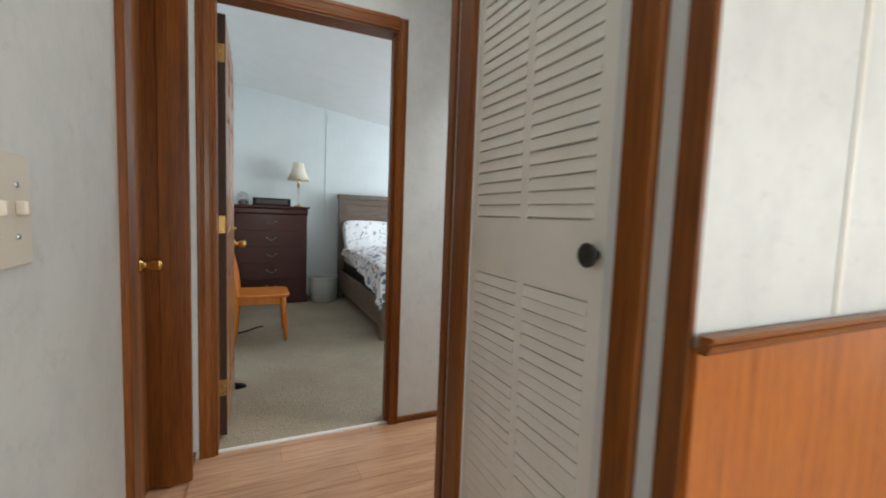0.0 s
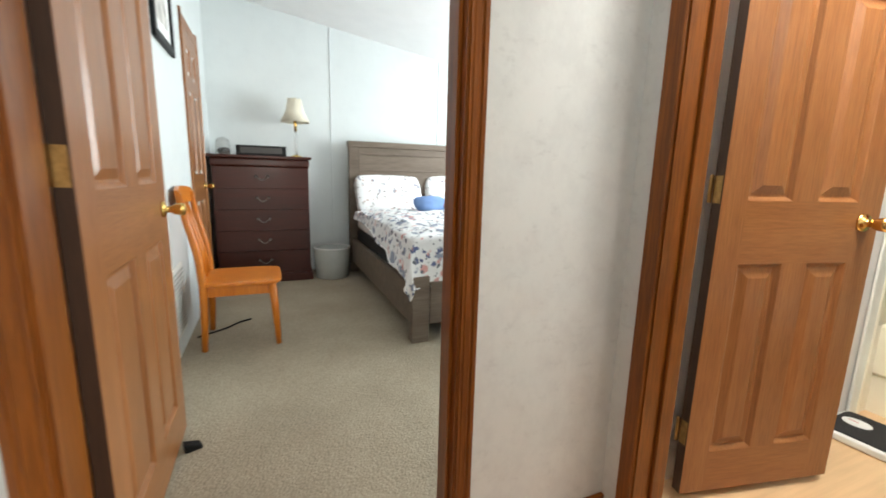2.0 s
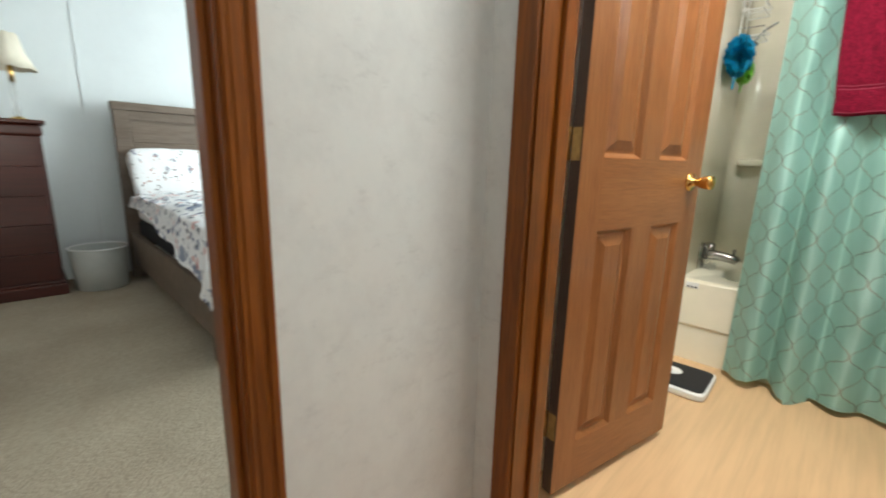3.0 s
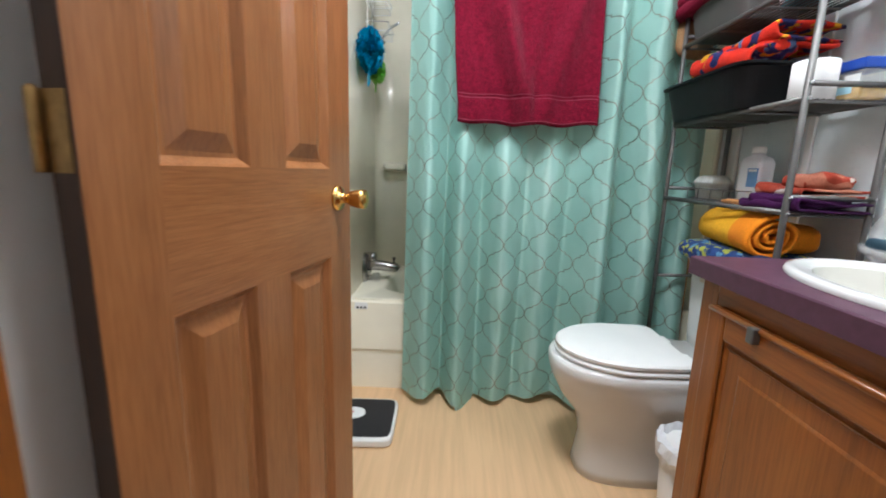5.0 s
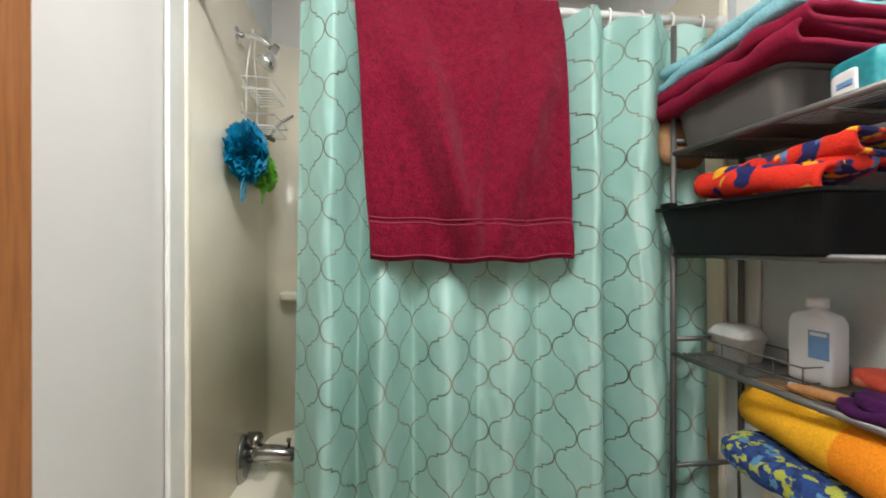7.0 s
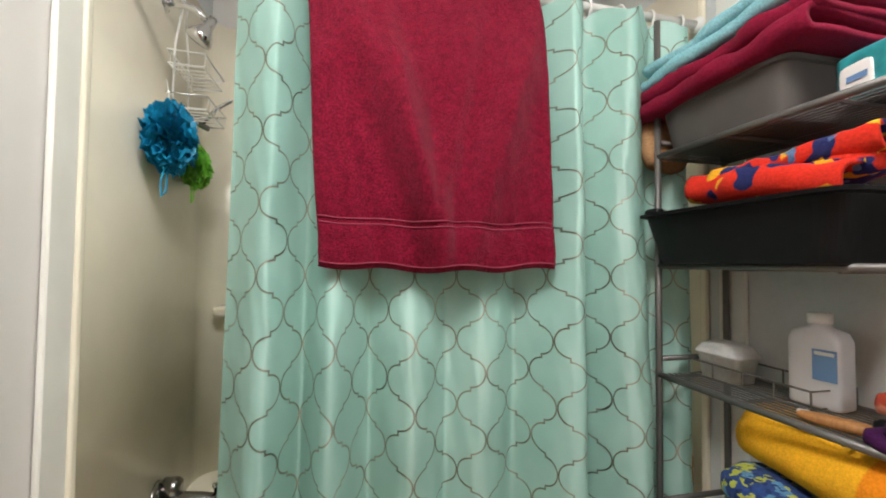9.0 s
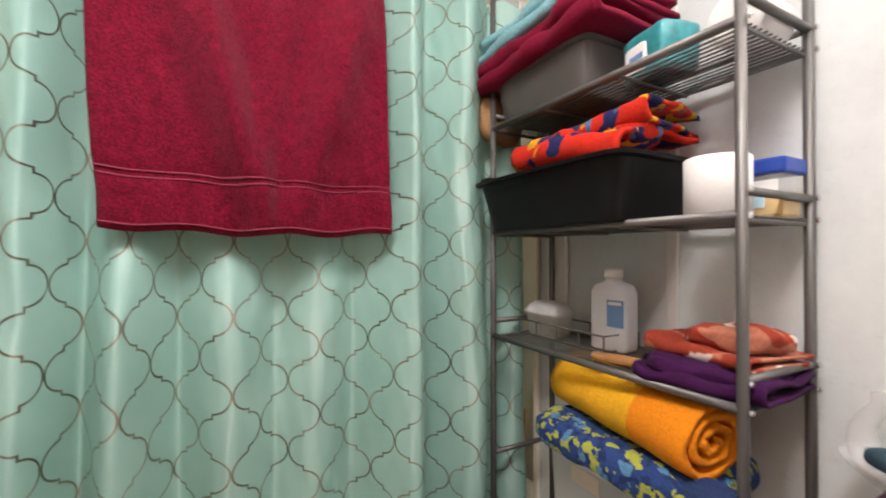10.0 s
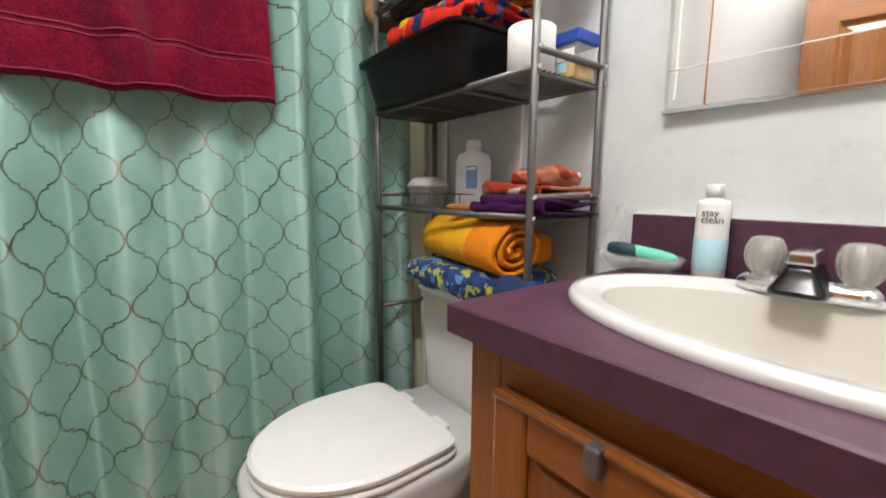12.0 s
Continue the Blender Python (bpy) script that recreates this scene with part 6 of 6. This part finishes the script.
for x in (3.96, 5.54):
    part("foot_post", box(x, x + 0.115, 5.765, 5.85, 0.004, 0.44, 0.006, 2), GREY_WOOD, bed)
mt = thing("mattress", pose(4.81, 6.83, 0.37), "dark box spring and mattress on the bed frame", "mattress")
part("box_spring", box(-0.79, 0.79, -0.99, 1.0, -0.02, 0.10, 0.02, 2), BLACK_CLOTH, mt)
part("mattress_body", box(-0.79, 0.79, -0.99, 1.0, 0.10, 0.30, 0.05, 3), PAPER, mt)
dv = thing("duvet", Matrix(), "white duvet printed with blue and pink flowers over the bed", "duvet")
bm = bmesh.new()
NX, NY = 80, 80
g = []
for j in range(NY + 1):
    row = []
    for i in range(NX + 1):
        a = -0.36 + (1.66 + 0.72) * i / NX
        b = 5.46 + (7.62 - 5.46) * j / NY
        wob = 0.02 * noise.noise(Vector((a * 5, b * 5, 0))) + 0.012 * noise.noise(Vector((a * 12, b * 12, 4)))
        x, y, z = a, b, 0.715 + wob + 0.015 * math.sin(b * 3)
        drop = 0
        if a < 0:
            drop = -a * (0.30 + 0.58 * min(1, max(0, 1 - (b - 5.8) / 1.5)))
            x = -0.015 - 0.10 * min(1, drop / 0.3) * 0.35 + 0.018 * math.sin(b * 13) * drop / 0.3
        elif a > 1.66:
            drop = a - 1.66
            x = 1.66 + 0.02
        dropy = max(0, 5.80 - b)
        if dropy:
            y = 5.80 - 0.02 - 0.05 * dropy + 0.02 * math.sin(a * 11) * dropy / 0.3
        z -= 0.95 * max(drop, dropy) + 0.3 * min(drop, dropy)
        z -= 0.03 * math.exp(-min(abs(a), abs(a - 1.66)) / 0.05)
        if drop:
            z += 0.10 * drop * (y - 5.8) / 1.8 * 0.8
        row.append(bm.verts.new((3.98 + x, y, z)))
    g.append(row)
for j in range(NY):
    for i in range(NX):
        bm.faces.new((g[j][i], g[j][i + 1], g[j + 1][i + 1], g[j + 1][i]))
hem_lines = [[v.co.copy() for v in g[0]], [r[0].co.copy() for r in g]]
part("cover", bm, DUVET, dv, "", True)
for line in hem_lines:
    part("hem", tube(line, 0.006, 6), DUVET, dv, "", True)
for k, (x, y, z, rz, nm) in enumerate(((4.36, 7.66, 0.72, 4, "a"), (5.15, 7.66, 0.72, -3, "b"))):
    soft_thing("pillow", pose(x, y, z, 62, 0, rz), "white pillow printed with small brown sprigs", "pillow", [("pillow_body", soft_box(0.72, 0.45, 0.13, 0.012, 100 + k, 14, 9, 5), pose(0, 0.14, -0.10), PILLOW)], "pillows at the headboard")
soft_thing("cushion", pose(4.66, 7.28, 0.72, 20, 0, 8), "blue cushion lying on the duvet", "cushion", [("cushion_body", soft_box(0.38, 0.30, 0.12, 0.012, 105, 12, 2.6, 6), pose(0, 0, 0), BLUE_COTTON)])
soft_thing("cushion", pose(4.86, 7.18, 0.72, 10, 0, -10), "dark red cushion beside the blue one", "cushion", [("cushion_body", soft_box(0.28, 0.22, 0.08, 0.010, 107, 12, 2.6, 6), pose(0, 0, 0), RED_COTTON)])

ch = thing("wooden_chair", pose(2.965, 6.25, 0.004), "honey-coloured wooden chair with a splat back", "chair")
part("seat", soft_box(0.45, 0.43, 0.032, 0.0, 0, 10, 7), ORANGE_WOOD, ch, "", True).location = (0.02, 0, 0.385)
part("apron", box(-0.17, 0.19, -0.185, 0.185, 0.325, 0.387, 0.004), ORANGE_WOOD, ch)
for y in (-0.185, 0.185):
    part("front_leg", tube([(0.190, y, 0.385), (0.203, y, 0.2), (0.213, y * 1.04, 0.0)], [0.024, 0.021, 0.016], 10), ORANGE_WOOD, ch, "", True)
    part("back_leg", tube([(-0.195, y * 1.02, 0.0), (-0.185, y, 0.2), (-0.180, y, 0.40), (-0.195, y, 0.58), (-0.235, y, 0.76), (-0.262, y, 0.925)], [0.017, 0.021, 0.023, 0.021, 0.019, 0.017], 10), ORANGE_WOOD, ch, "", True)
bm = bmesh.new()
r = []
for i in range(13):
    y = -0.205 + 0.41 * i / 12
    bow = 0.02 * (1 - (y / 0.205) ** 2)
    top = 0.945 + 0.02 * (1 - (y / 0.205) ** 2)
    r.append([bm.verts.new(p) for p in ((-0.248 - bow, y, 0.865), (-0.272 - bow, y, 0.865), (-0.280 - bow, y, top), (-0.256 - bow, y, top))])
for a, b in zip(r, r[1:]):
    for i in range(4):
        bm.faces.new((a[i], a[(i + 1) % 4], b[(i + 1) % 4], b[i]))
bm.faces.new(r[0])
bm.faces.new(r[-1])
bmesh.ops.recalc_face_normals(bm, faces=bm.faces)
part("crest_rail", bm, ORANGE_WOOD, ch)
for y in (-0.09, 0.0, 0.09):
    part("back_slat", tube([(-0.182, y, 0.40), (-0.205, y, 0.58), (-0.248, y, 0.76), (-0.275, y, 0.875)], [0.013, 0.015, 0.014, 0.012], 8), ORANGE_WOOD, ch, "", True)

pf = thing("picture_frame", pose(2.656, 6.25, 1.98), "dark wooden picture frame with a pale print on the wall", "picture")
part("mount", box(0.0, 0.008, -0.20, 0.20, -0.21, 0.21), PAPER, pf)
for a in ((0.0, 0.022, -0.24, -0.20, -0.26, 0.26), (0.0, 0.022, 0.20, 0.24, -0.26, 0.26), (0.0, 0.022, -0.20, 0.20, -0.26, -0.21), (0.0, 0.022, -0.20, 0.20, 0.21, 0.26)):
    part("frame_side", box(*a, 0.004), BLACK_PLASTIC, pf)
part("print", box(0.008, 0.0095, -0.13, 0.13, -0.14, 0.14), plain("faded_print", (0.55, 0.53, 0.50), 0.8, vary=0.3, scale=12), pf)
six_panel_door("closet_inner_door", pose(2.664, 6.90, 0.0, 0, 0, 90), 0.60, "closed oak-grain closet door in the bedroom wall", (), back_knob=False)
trim("trim_inner_near", (2.655, 6.90, 0), (2.655, 6.90, 2.13), -Y, X, 0.06, material=DOOR)
trim("trim_inner_far", (2.655, 7.50, 0), (2.655, 7.50, 2.13), Y, X, 0.06, material=DOOR)
trim("trim_inner_head", (2.655, 6.84, 2.04), (2.655, 7.56, 2.04), Z, X, 0.06, material=DOOR)
vt = thing("wall_vent", pose(2.656, 6.03, 0.33), "white louvred return vent low on the bedroom wall", "vent")
part("frame", box(0.0, 0.012, -0.17, 0.17, -0.20, 0.20, 0.004), WHITE_PAINT, vt)
for k in range(14):
    bm = box(-0.001, 0.0035, -0.145, 0.145, -0.006, 0.006)
    bm.transform(pose(0.0145, 0, -0.165 + k * 0.0254, 0, 30, 0))
    part("vane", bm, ZINC, vt)
cbl = thing("cable", Matrix(), "short black cable lying on the carpet", "cable")
part("cord", tube([(2.70, 6.30, 0.010), (2.78, 6.36, 0.010), (2.86, 6.42, 0.012), (2.93, 6.52, 0.010), (3.0, 6.56, 0.010)], 0.006, 8), BLACK_PLASTIC, cbl, "", True)

# ---- floor planks of the hall ----
floor = bpy.data.objects["floor_hall"]
plank_rnd = random.Random(5)
row_w, gap = 0.128, 0.0012
y = 1.60
while y < 4.33:
    x = 2.68 - plank_rnd.uniform(0, 0.9)
    y1 = min(y + row_w, 4.338)
    while x < 4.16:
        ln = plank_rnd.choice((0.8, 1.1, 1.2))
        a, b = max(x, 2.68), min(x + ln, 4.155 if y > 3.45 else (3.494 if y > 2.57 else 4.155))
        if b - a > 0.03:
            o = part("plank", box(a, b - gap, y, y1 - gap, -0.006, 0.0, 0.0006), LAMINATE)
            o.parent = floor
        x += ln
    y += row_w
